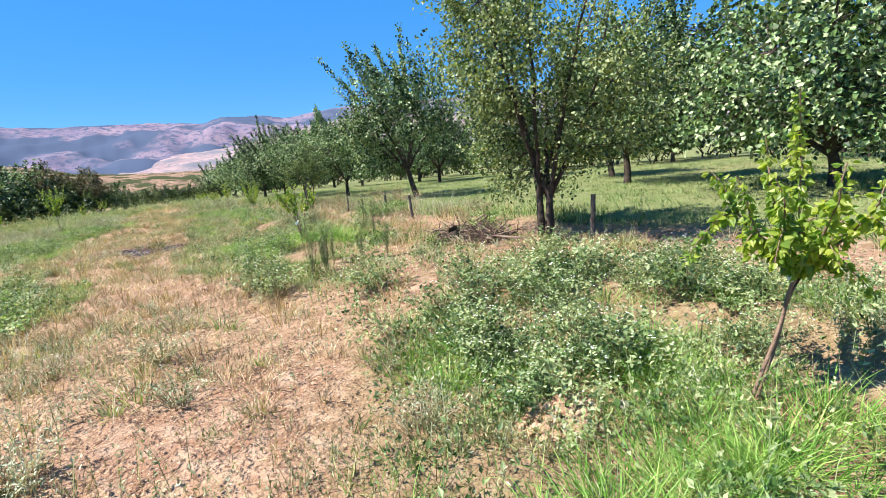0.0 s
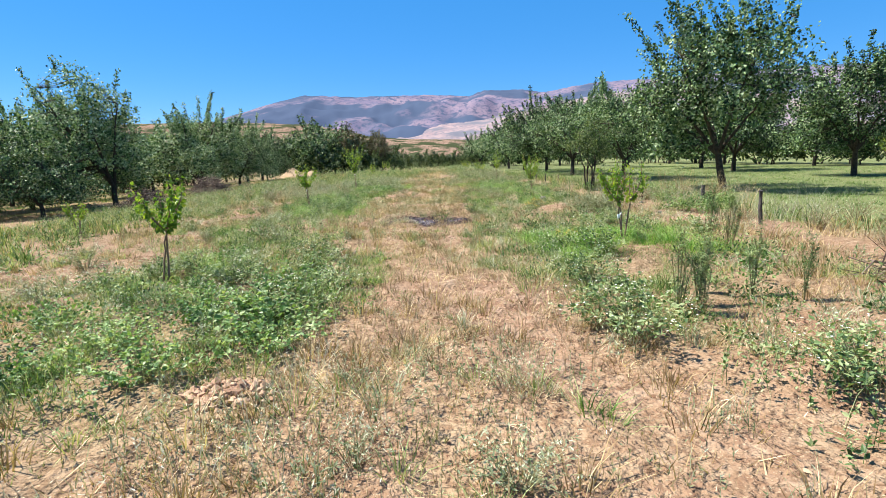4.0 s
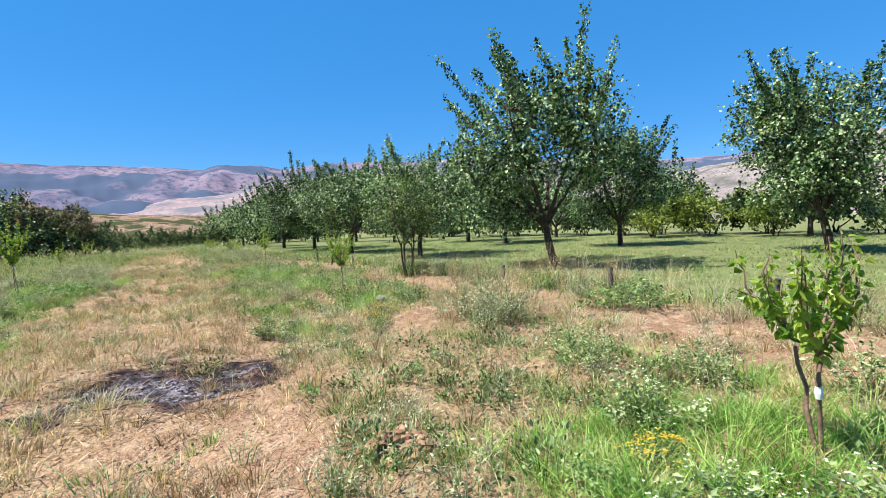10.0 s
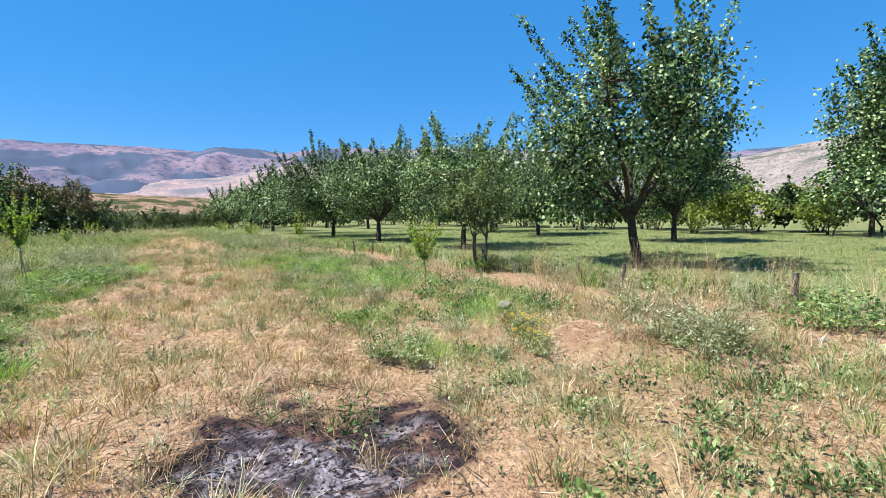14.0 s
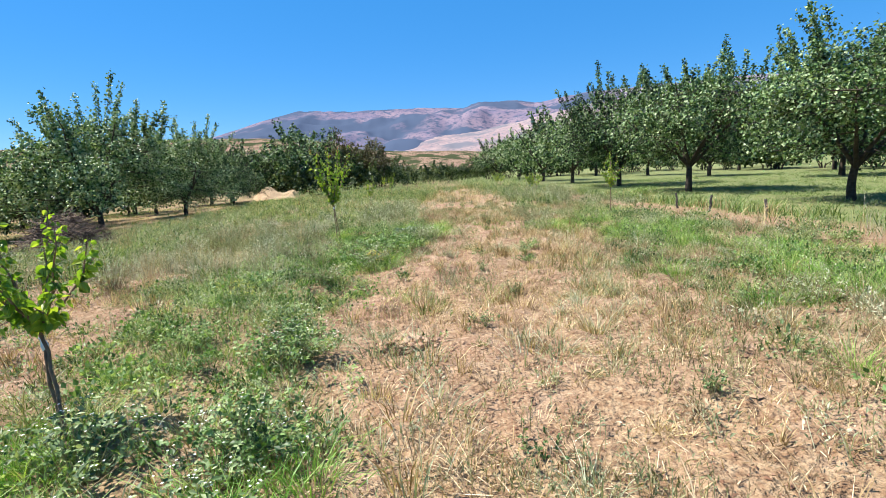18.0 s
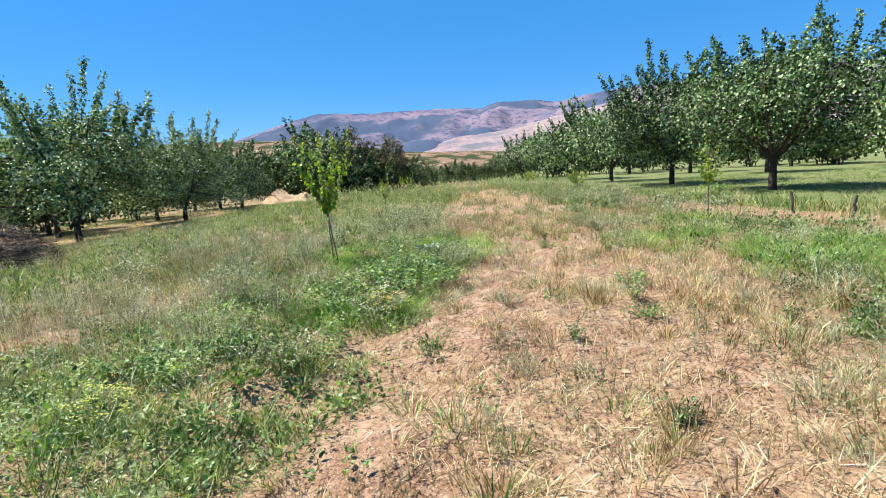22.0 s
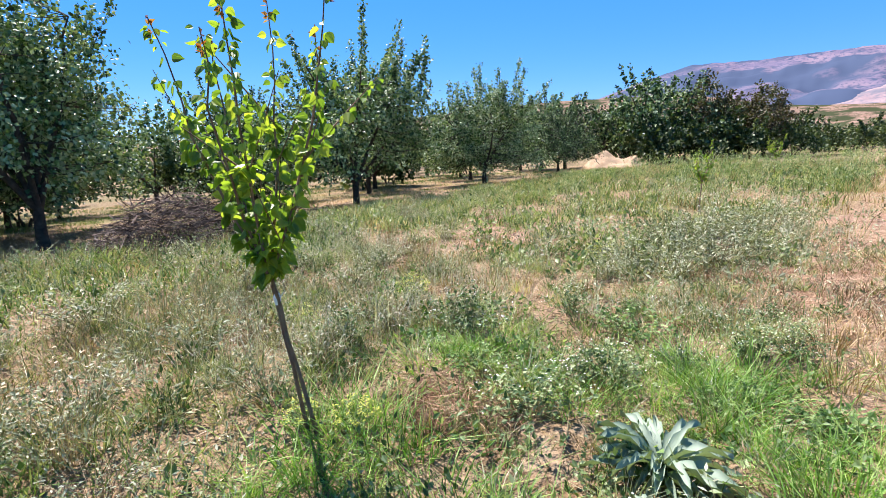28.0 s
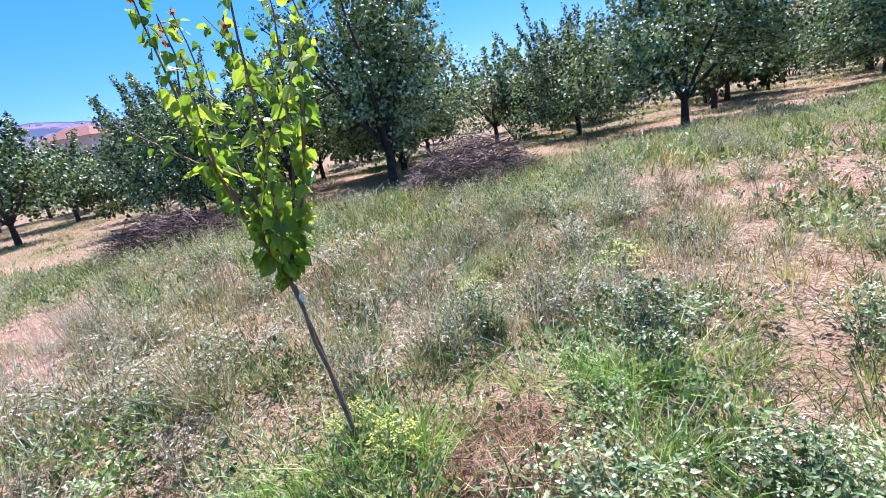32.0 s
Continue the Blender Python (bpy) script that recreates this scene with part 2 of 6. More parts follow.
def ground_material():
    m = bpy.data.materials.new("orchard_soil")
    m.use_nodes = True
    nt = m.node_tree
    p = nt.nodes["Principled BSDF"]
    p.inputs["Roughness"].default_value = 0.95
    p.inputs["Specular IOR Level"].default_value = 0.1
    vec = nt.nodes.new("ShaderNodeTexCoord").outputs["Object"]
    att = nt.nodes.new("ShaderNodeAttribute")
    att.attribute_name = "cover"
    sep = nt.nodes.new("ShaderNodeSeparateColor")
    nt.links.new(att.outputs["Color"], sep.inputs["Color"])
    soil = ramp_mix(nt, (0.23, 0.125, 0.075), (0.36, 0.225, 0.145), noise_fac(nt, vec, 1.3, 0.3, 0.7))
    soil = ramp_mix(nt, soil, (0.45, 0.315, 0.215), noise_fac(nt, vec, 6.0, 0.47, 0.68))
    # dark brown noise specks stand in for shaded crevices between crumbs
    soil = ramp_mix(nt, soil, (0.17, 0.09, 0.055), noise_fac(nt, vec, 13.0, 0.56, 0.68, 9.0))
    soil = ramp_mix(nt, soil, (0.50, 0.37, 0.24), noise_fac(nt, vec, 60.0, 0.58, 0.66, 3.0))
    straw = ramp_mix(nt, (0.25, 0.155, 0.085), (0.47, 0.345, 0.205), noise_fac(nt, vec, 17.0, 0.40, 0.60, 8.0))
    # same crevice shade put into the straw colour
    straw = ramp_mix(nt, straw, (0.16, 0.095, 0.055), noise_fac(nt, vec, 24.0, 0.58, 0.68, 8.0))
    green = ramp_mix(nt, (0.12, 0.115, 0.045), (0.22, 0.215, 0.085), noise_fac(nt, vec, 5.0, 0.3, 0.7))
    lawn = ramp_mix(nt, (0.10, 0.16, 0.05), (0.19, 0.25, 0.09), noise_fac(nt, vec, 2.0, 0.3, 0.7))
    green = ramp_mix(nt, green, lawn, att.outputs["Alpha"])
    ash = ramp_mix(nt, (0.05, 0.040, 0.048), (0.36, 0.33, 0.37), noise_fac(nt, vec, 4.5, 0.38, 0.66, 10.0))
    ash = ramp_mix(nt, ash, (0.035, 0.027, 0.032), noise_fac(nt, vec, 21.0, 0.50, 0.60, 10.0))
    core = nt.nodes.new("ShaderNodeMapRange")
    core.inputs["From Min"].default_value, core.inputs["From Max"].default_value = 0.6, 1.0
    nt.links.new(sep.outputs["Blue"], core.inputs["Value"])
    scorched = ramp_mix(nt, (0.030, 0.022, 0.024), (0.115, 0.065, 0.055), noise_fac(nt, vec, 9.0, 0.45, 0.62, 10.0))
    ash = ramp_mix(nt, scorched, ash, core.outputs["Result"])
    burnt = nt.nodes.new("ShaderNodeMapRange")
    burnt.inputs["From Min"].default_value, burnt.inputs["From Max"].default_value = 0.05, 0.35
    nt.links.new(sep.outputs["Blue"], burnt.inputs["Value"])
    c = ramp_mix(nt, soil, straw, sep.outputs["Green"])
    c = ramp_mix(nt, c, green, sep.outputs["Red"])
    c = ramp_mix(nt, c, ash, burnt.outputs["Result"])
    nt.links.new(c, p.inputs["Base Color"])
    bn = nt.nodes.new("ShaderNodeBump")
    bn.inputs["Strength"].default_value, bn.inputs["Distance"].default_value = 0.8, 0.045
    nt.links.new(noise_fac(nt, vec, 26.0, 0.25, 0.75, 12.0), bn.inputs["Height"])
    big = nt.nodes.new("ShaderNodeBump")
    big.inputs["Strength"].default_value, big.inputs["Distance"].default_value = 0.55, 0.10
    nt.links.new(noise_fac(nt, vec, 5.5, 0.3, 0.7, 4.0), big.inputs["Height"])
    nt.links.new(big.outputs["Normal"], bn.inputs["Normal"])
    nt.links.new(bn.outputs["Normal"], p.inputs["Normal"])
    return m


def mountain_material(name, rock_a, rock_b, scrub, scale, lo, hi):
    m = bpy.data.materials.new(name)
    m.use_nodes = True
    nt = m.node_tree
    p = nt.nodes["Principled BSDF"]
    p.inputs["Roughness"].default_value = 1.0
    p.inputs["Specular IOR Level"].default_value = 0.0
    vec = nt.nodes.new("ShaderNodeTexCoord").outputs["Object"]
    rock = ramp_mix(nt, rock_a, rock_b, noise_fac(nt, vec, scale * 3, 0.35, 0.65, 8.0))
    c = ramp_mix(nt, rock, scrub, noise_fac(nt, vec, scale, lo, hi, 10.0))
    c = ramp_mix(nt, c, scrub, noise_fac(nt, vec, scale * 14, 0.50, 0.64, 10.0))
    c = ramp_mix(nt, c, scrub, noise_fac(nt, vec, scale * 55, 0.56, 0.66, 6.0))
    nt.links.new(c, p.inputs["Base Color"])
    return m


M_GROUND = ground_material()
# blue and mauve of distance haze is mixed into rock and scrub colours
M_MOUNTAIN = mountain_material("hazed_mountain_rock", (0.165, 0.14, 0.20), (0.24, 0.185, 0.225), (0.065, 0.088, 0.14), 0.003, 0.46, 0.55)
# scrub paled to blue-grey, so the slope's colour carries some haze
M_FOOTHILL = mountain_material("hazed_foothill_earth", (0.27, 0.20, 0.205), (0.35, 0.26, 0.25), (0.15, 0.15, 0.175), 0.005, 0.49, 0.60)
M_HILL = mountain_material("rocky_hill", (0.24, 0.15, 0.11), (0.34, 0.225, 0.17), (0.05, 0.06, 0.03), 0.09, 0.46, 0.54)
M_PALE_HILL = mountain_material("pale_hill_rock", (0.22, 0.185, 0.18), (0.30, 0.26, 0.25), (0.11, 0.11, 0.10), 0.03, 0.50, 0.62)


# ---- tools for meshes ----
TABLE = np.random.RandomState(11).rand(256, 256)


def vnoise(x, y, size, seed=0):
    """Smooth value noise in 0..1 with features of that many metres."""
    u, v = np.asarray(x) / size + 17.3 * seed + 1000, np.asarray(y) / size + 31.7 * seed + 1000
    i, j = np.floor(u).astype(int), np.floor(v).astype(int)
    fu, fv = u - i, v - j
    fu, fv = fu * fu * (3 - 2 * fu), fv * fv * (3 - 2 * fv)
    t = lambda a, b: TABLE[a % 256, b % 256]
    return (t(i, j) * (1 - fu) + t(i + 1, j) * fu) * (1 - fv) + (t(i, j + 1) * (1 - fu) + t(i + 1, j + 1) * fu) * fv


def step(x, a, b):
    s = np.clip((np.asarray(x, float) - a) / (b - a), 0, 1)
    return s * s * (3 - 2 * s)


BURN = (1.2, 0.22)


def burn_mask(x, y):
    r = np.hypot((x - BURN[0]) / 0.92, (y - BURN[1]) / 0.98) + 1.0 * (vnoise(x, y, 0.55, 5) - 0.5) + 0.7 * (vnoise(x, y, 0.19, 86) - 0.5)
    return 1 - step(r, 0.25, 1.12)


def ground_z(x, y):
    x, y = np.asarray(x, float), np.asarray(y, float)
    base = np.interp(x, [-60, -25, -14, -5, 0, 5, 12, 60], [-1.6, -0.95, -0.5, -0.05, 0.0, 0.12, 0.2, 0.3])
    near = np.exp(-((x / 60) ** 2) - ((y - 10) / 90) ** 2)
    rough = 0.16 * (vnoise(x, y, 3.0, 1) - 0.5) + 0.10 * (vnoise(x, y, 0.9, 2) - 0.5) + 0.07 * np.maximum(vnoise(x, y, 0.34, 3) - 0.5, 0) + 0.03 * (vnoise(x, y, 0.5, 6) - 0.5)
    lane = step(x, -5, -4) * (1 - step(x, 7, 8))
    crumb = 0.075 * (0.5 - np.abs(vnoise(x, y, 0.46, 81) - 0.5) * 2) * vnoise(x, y, 1.3, 82) + 0.05 * (vnoise(x, y, 0.21, 83) - 0.5) + 0.03 * (vnoise(x, y, 0.13, 84) - 0.5)
    rough = rough + crumb * step(vnoise(x, y, 1.9, 85), 0.2, 0.7)
    rows = 0.06 * np.exp(-(((x + 2.2) / 1.0) ** 2)) + 0.08 * np.exp(-(((x - 5) / 1.0) ** 2))
    base = base + 0.06 * step(y, 3, 12) * (1 - step(y, 40, 60)) - 0.1 * (1 - step(y, -13, -8))
    return base + near * (rough * (0.35 + 0.65 * lane) + rows) - 0.03 * burn_mask(x, y) + burn_mask(x, y) * (0.03 * vnoise(x, y, 0.25, 18) + 0.05 * (vnoise(x, y, 0.15, 19) - 0.5))


def gz(x, y):
    return float(ground_z(np.array([x]), np.array([y]))[0])


BLOBS = [(-1.6, -11.4, 1.9, -0.65), (-3.0, -9.4, 1.6, -0.45), (-0.6, -9.4, 1.1, -0.4), (0.1, -7.6, 0.8, -0.5), (3.0, -12.8, 1.2, 0.55), (-0.7, 13.6, 1.5, 0.6), (2.6, -5.2, 1.3, 0.3), (3.0, 0.5, 0.5, -0.35), (3.9, -0.3, 0.9, 0.3), (3.2, 6.2, 1.0, 0.3), (4.7, -1.6, 0.8, -0.45), (2.7, -2.7, 0.8, -0.4), (5.2, 1.0, 0.8, -0.4), (3.4, -6.2, 0.7, -0.3), (3.6, 3.4, 2.0, 0.35), (-1.7, -6.2, 1.7, 0.4), (-1.6, 9.8, 1.8, 0.4), (4.3, 9.5, 2.0, 0.4), (4.6, -11.2, 2.0, 0.4), (0.6, 17.0, 1.2, -0.4), (0.2, 5.4, 0.9, -0.35), (-2.7, 4.8, 0.9, 0.5), (-1.7, 5.2, 0.8, 0.35), (-2.3, 6.6, 1.0, 0.4), (5.9, -9.2, 1.2, -0.6)]


LANE_Y = [-14, -11.2, -8.8, -6.9, -5.3, -2.5, 0.5, 4, 7.5, 10.5, 12.8, 15, 18.4, 23, 32, 60]
LANE_L = [-1.0, -0.9, -0.5, 0.0, 0.2, -0.3, -0.5, -0.7, -0.7, 0.35, 0.8, 0.7, 0.4, 1.2, 2.3, 4.0]
LANE_R = [1.0, 2.8, 3.5, 2.3, 1.5, 1.8, 2.3, 2.6, 3.4, 3.9, 3.7, 3.8, 4.1, 4.5, 5.4, 6.0]


def on_lane(x, y):
    """1 on the dry lane between the two rows of saplings, 0 beside it."""
    xl, xr = np.interp(y, LANE_Y, LANE_L), np.interp(y, LANE_Y, LANE_R)
    wob = 0.8 * (vnoise(x, y, 0.7, 97) - 0.5)
    return step(x + wob, xl - 0.1, xl + 0.45) * (1 - step(x + wob, xr - 0.45, xr + 0.1)) * (1 - step(y, 30, 42))


def bare(x, y):
    """1 on stretches of the lane where the soil lies open, 0 elsewhere."""
    open_soil = step(vnoise(x, y, 1.5, 111) + 0.5 * (vnoise(x, y, 0.4, 112) - 0.5), 0.46, 0.62)
    for bx, by, br in ((0.0, 4.6, 1.3), (2.1, -10.6, 1.2), (2.3, -12.0, 0.9), (0.4, -5.0, 0.7), (-0.4, 5.4, 0.7), (2.5, 0.8, 0.8), (3.0, 1.8, 0.7), (3.4, 0.4, 0.5)):
        open_soil = open_soil + np.exp(-((x - bx) ** 2 + (y - by) ** 2) / br ** 2)
    return np.clip(open_soil, 0, 1)


def cover(x, y):
    """How green and how straw-covered the ground is, each 0..1."""
    n1, n2, n3 = vnoise(x, y, 1.7, 7), vnoise(x, y, 0.55, 8), vnoise(x, y, 5.0, 9)
    xl, xr = np.interp(y, LANE_Y, LANE_L), np.interp(y, LANE_Y, LANE_R)
    wob = 0.7 * (vnoise(x, y, 0.8, 10) - 0.5)
    left_row = step(x + wob, -3.6, -2.7) * (1 - step(x + wob, xl - 0.25, xl + 0.3))
    right_row = step(x + wob, xr - 0.3, xr + 0.3) * (1 - step(x + wob, 5.4 + 0.04 * np.clip(y, 0, 20), 6.2 + 0.04 * np.clip(y, 0, 20)))
    meadow = (1 - step(x, -6.6, -5.2)) * step(x, -13.0, -10.0)
    field = step(x, 7.6, 9.0)
    green = 0.08 + 0.62 * np.maximum(left_row, right_row) + 0.64 * meadow + 0.95 * field + 0.45 * step(y, 8.5, 11.5) * (1 - step(x, -4.2, -2.9)) * step(x, -12, -10) + 0.30 * (1 - step(x, -13.5, -11)) + 0.25 * (1 - step(x, -20, -17))
    green += 1.05 * (n1 - 0.5) * (1 - 0.85 * field) + 0.75 * (n2 - 0.5) * (1 - 0.6 * field) + 0.35 * (n3 - 0.5)
    far_lane = step(y, 22, 40) * (1 - field) * step(x, -9, -6)
    green = green + 0.30 * far_lane - (0.35 + 0.25 * step(y, 8, 11)) * on_lane(x, y)
    for bx, by, br, amount in BLOBS:
        green = green + amount * np.exp(-((x - bx) ** 2 + (y - by) ** 2) / br ** 2)
    green = np.clip(green, 0, 1) * (1 - burn_mask(x, y))
    dry = 0.42 + 0.9 * (vnoise(x, y, 1.2, 12) - 0.5) + 0.5 * (vnoise(x, y, 0.4, 13) - 0.5) + 0.4 * (1 - step(x, -13, -10.5)) * step(x, -19, -17) - 0.2 * step(y, 2.5, 5) * (1 - step(y, 20, 27)) * step(x, -2, -1) + 0.15 * step(y, 26, 36) - 0.22 * (1 - step(y, -10, -6))
    soil_band = step(x, 5.6, 6.3) * (1 - step(x, 7.6, 8.2)) + step(x, -6.2, -5.4) * (1 - step(x, -3.4, -2.8)) * (1 - step(y, 9, 12))
    dry = np.clip(dry - 0.35 * soil_band, 0, 1) * (1 - burn_mask(x, y))
    return green, dry


def mesh_from(name, verts, faces, material, smooth=False):
    """One mesh from arrays: verts (n, 3) and a list of face arrays (m, 3) or (m, 4)."""
    me = bpy.data.meshes.new(name)
    verts = np.asarray(verts, np.float32)
    faces = [np.asarray(f, np.int32) for f in faces if len(f)]
    loops = np.concatenate([f.ravel() for f in faces])
    sizes = np.concatenate([np.full(len(f), f.shape[1], np.int32) for f in faces])
    me.vertices.add(len(verts))
    me.vertices.foreach_set("co", verts.ravel())
    me.loops.add(len(loops))
    me.loops.foreach_set("vertex_index", loops)
    me.polygons.add(len(sizes))
    me.polygons.foreach_set("loop_start", np.concatenate([[0], np.cumsum(sizes)[:-1]]).astype(np.int32))
    me.polygons.foreach_set("use_smooth", np.full(len(sizes), smooth))
    me.materials.append(material)
    me.update(calc_edges=True)
    return me


class Pile:
    """Collects pieces into one mesh."""

    def __init__(self):
        self.v, self.f, self.n = [], [], 0

    def add(self, verts, *faces):
        self.v.append(np.asarray(verts, float).reshape(-1, 3))
        self.f += [np.asarray(f, int) + self.n for f in faces]
        self.n += len(self.v[-1])
        return self

    def mesh(self, name, material, smooth=False):
        groups = {}
        for f in self.f:
            groups.setdefault(f.shape[1], []).append(f)
        return mesh_from(name, np.concatenate(self.v), [np.concatenate(g) for g in groups.values()], material, smooth)


def unit(v):
    return v / np.maximum(np.linalg.norm(v, axis=-1, keepdims=True), 1e-9)


def leaves(pile, base, way, normal, length, width, kind="kite"):
    """Folded leaves at the bases, along way, with the given sizes (arrays)."""
    base, way = np.asarray(base, float), unit(np.asarray(way, float))
    side = unit(np.cross(way, normal))
    up = np.cross(side, way)
    le, wi = np.asarray(length, float)[:, None] * way, np.asarray(width, float)[:, None] * side
    fold = np.asarray(width, float)[:, None] * up
    k = len(base)
    if kind == "kite":
        v = np.stack([base, base + 0.42 * le + 0.5 * wi + 0.15 * fold, base + le, base + 0.42 * le - 0.5 * wi + 0.15 * fold], 1)
        i = np.arange(k)[:, None] * 4
        pile.add(v.reshape(-1, 3), i + [0, 1, 2], i + [0, 2, 3])
    elif kind == "heart":
        v = np.stack([base, base + 0.04 * le + 0.30 * wi + 0.10 * fold, base + 0.30 * le + 0.52 * wi + 0.16 * fold, base + 0.62 * le + 0.38 * wi + 0.08 * fold, base + 0.84 * le + 0.14 * wi - 0.04 * fold, base + le - 0.20 * fold,
                      base + 0.84 * le - 0.14 * wi - 0.04 * fold, base + 0.62 * le - 0.38 * wi + 0.08 * fold, base + 0.30 * le - 0.52 * wi + 0.16 * fold, base + 0.04 * le - 0.30 * wi + 0.10 * fold], 1)
        i = np.arange(k)[:, None] * 10
        pile.add(v.reshape(-1, 3), i + [0, 1, 2, 3, 4, 5], i + [0, 5, 6, 7, 8, 9])
    else:
        v = np.stack([base, base + 0.18 * le + 0.46 * wi + 0.12 * fold, base + 0.58 * le + 0.42 * wi + 0.14 * fold - 0.04 * fold,
                      base + le - 0.16 * fold, base + 0.58 * le - 0.42 * wi + 0.10 * fold, base + 0.18 * le - 0.46 * wi + 0.12 * fold], 1)
        i = np.arange(k)[:, None] * 6
        pile.add(v.reshape(-1, 3), i + [0, 1, 2, 3], i + [0, 3, 4, 5])


def tube(pile, pts, r0, r1, sides=6):
    pts = np.asarray(pts, float)
    k = len(pts)
    way = unit(np.gradient(pts, axis=0))
    ref = np.where(np.abs(way[:, 2:3]) > 0.9, [[1.0, 0, 0]], [[0, 0, 1.0]])
    a = unit(np.cross(way, ref))
    b = np.cross(way, a)
    ang = np.arange(sides) * 2 * np.pi / sides
    rad = np.linspace(r0, r1, k)[:, None, None]
    ring = pts[:, None] + rad * (np.cos(ang)[None, :, None] * a[:, None] + np.sin(ang)[None, :, None] * b[:, None])
    i, j = np.meshgrid(np.arange(k - 1), np.arange(sides), indexing="ij")
    q = np.stack([i * sides + j, i * sides + (j + 1) % sides, (i + 1) * sides + (j + 1) % sides, (i + 1) * sides + j], -1).reshape(-1, 4)
    pile.add(ring.reshape(-1, 3), q)
    if sides > 3:
        pile.add(ring[-1], [list(range(sides))])


def blades(pile, base, lean, height, width, rng, plain=False):
    """Grass blades: bent, tapered, at the bases; lean is the horizontal offset of the tip."""
    k = len(base)
    ang = rng.rand(k) * 2 * np.pi
    side = np.stack([np.cos(ang), np.sin(ang), np.zeros(k)], 1) * (np.asarray(width) * 0.5)[:, None]
    top = base + np.concatenate([lean, np.asarray(height)[:, None]], 1)
    if plain:
        pile.add(np.stack([base - side, base + side, top], 1).reshape(-1, 3), np.arange(k)[:, None] * 3 + [0, 1, 2])
        return
    mid = base + np.concatenate([lean * 0.33, np.asarray(height)[:, None] * 0.58], 1)
    v = np.stack([base - side, base + side, mid + 0.8 * side, mid - 0.8 * side, top], 1)
    i = np.arange(k)[:, None] * 5
    pile.add(v.reshape(-1, 3), i + [0, 1, 2, 3], i + [3, 2, 4])


def part(name, mesh, parent, label="", m=None):
    ob = new(name, mesh)
    ob.parent = parent
    if m is not None:
        ob.matrix_basis = m
    return tagged(ob, label)


def thing(name, m, label, category, group="", kind=""):
    ob = new(name)
    ob.empty_display_size = 0.2
    ob.matrix_basis = m
    return tagged(ob, label, category, group, kind)


# ---- ground, hills ----
def spaced(lo, hi, fine, far, growth=1.16):
    mid = list(np.arange(lo, hi + 1e-6, fine))
    out, d = [], fine
    while (out[-1] if out else hi) < far:
        d *= growth
        out.append((out[-1] if out else hi) + d)
    back, d = [], fine
    while (back[-1] if back else lo) > -far:
        d *= growth
        back.append((back[-1] if back else lo) - d)
    return np.array(back[::-1] + mid + out)


def grid_faces(nx, ny):
    i, j = np.meshgrid(np.arange(nx - 1), np.arange(ny - 1), indexing="ij")
    return np.stack([i * ny + j, (i + 1) * ny + j, (i + 1) * ny + j + 1, i * ny + j + 1], -1).reshape(-1, 4)


def make_ground():
    xs, ys = spaced(-3.0, 5.4, 0.07, 4200, 1.09), spaced(-14.4, 17, 0.07, 4200, 1.09)
    gx, gy = np.meshgrid(xs, ys, indexing="ij")
    z = ground_z(gx, gy)
    me = mesh_from("ground", np.stack([gx, gy, z], -1).reshape(-1, 3), [grid_faces(len(xs), len(ys))], M_GROUND, True)
    g, d = cover(gx.ravel(), gy.ravel())
    turf = np.maximum(np.maximum(step(gx.ravel(), 7.6, 9.0), step(gy.ravel(), 19, 28)), 1 - step(gx.ravel(), -13, -8))
    col = np.stack([np.clip(g * 1.1 - 0.1, 0, 1) * (0.32 + 0.5 * turf), d, burn_mask(gx.ravel(), gy.ravel()), step(gx.ravel(), 7.6, 9.0)], -1)
    att = me.color_attributes.new("cover", "FLOAT_COLOR", "POINT")
    att.data.foreach_set("color", col.astype(np.float32).ravel())
    tagged(new("ground", me), "reddish tan orchard soil with dry straw, green strips and a burnt patch", "ground", kind="structure")


def ring_hill(name, az0, az1, els, r0, r1, r2, material, label, rough, seed):
    """A range of hills seen between two bearings; els: bearing and height in degrees of its crest."""
    az = np.radians(np.arange(az0, az1, 0.25))
    prof = np.interp(np.degrees(az), [e[0] for e in els], [e[1] for e in els])
    rr = np.concatenate([np.linspace(r0, r1, 44), np.linspace(r1, r2, 5)[1:]])
    a, r = np.meshgrid(az, rr, indexing="ij")
    crest = np.tan(np.radians(prof))[:, None] * r1
    up = np.where(r <= r1, step(r, r0 - 1, r1) ** 0.8, 1 - 0.5 * step(r, r1, r2))
    x, y = np.sin(a) * r, np.cos(a) * r
    n = (vnoise(x, y, r1 * 0.16, seed) - 0.5) * 1.0 + (vnoise(x, y, r1 * 0.06, seed + 1) - 0.5) * 0.55 + (vnoise(x, y, r1 * 0.022, seed + 2) - 0.5) * 0.25
    gully = np.abs(vnoise(x, y, r1 * 0.035, seed + 3) - 0.5) + 0.5 * np.abs(vnoise(x, y, r1 * 0.016, seed + 4) - 0.5)
    z = crest * up * (1 - 0.30 * gully * (1 - 0.8 * up)) + rough * crest * n * np.sin(np.pi * np.clip(up * 1.15, 0, 1)) * (1 - up) + 0.02 * crest * n - 3
    me = mesh_from(name, np.stack([x, y, z], -1).reshape(-1, 3), [grid_faces(len(az), len(rr))], material, True)
    return tagged(new(name, me), label, "mountain", kind="structure")


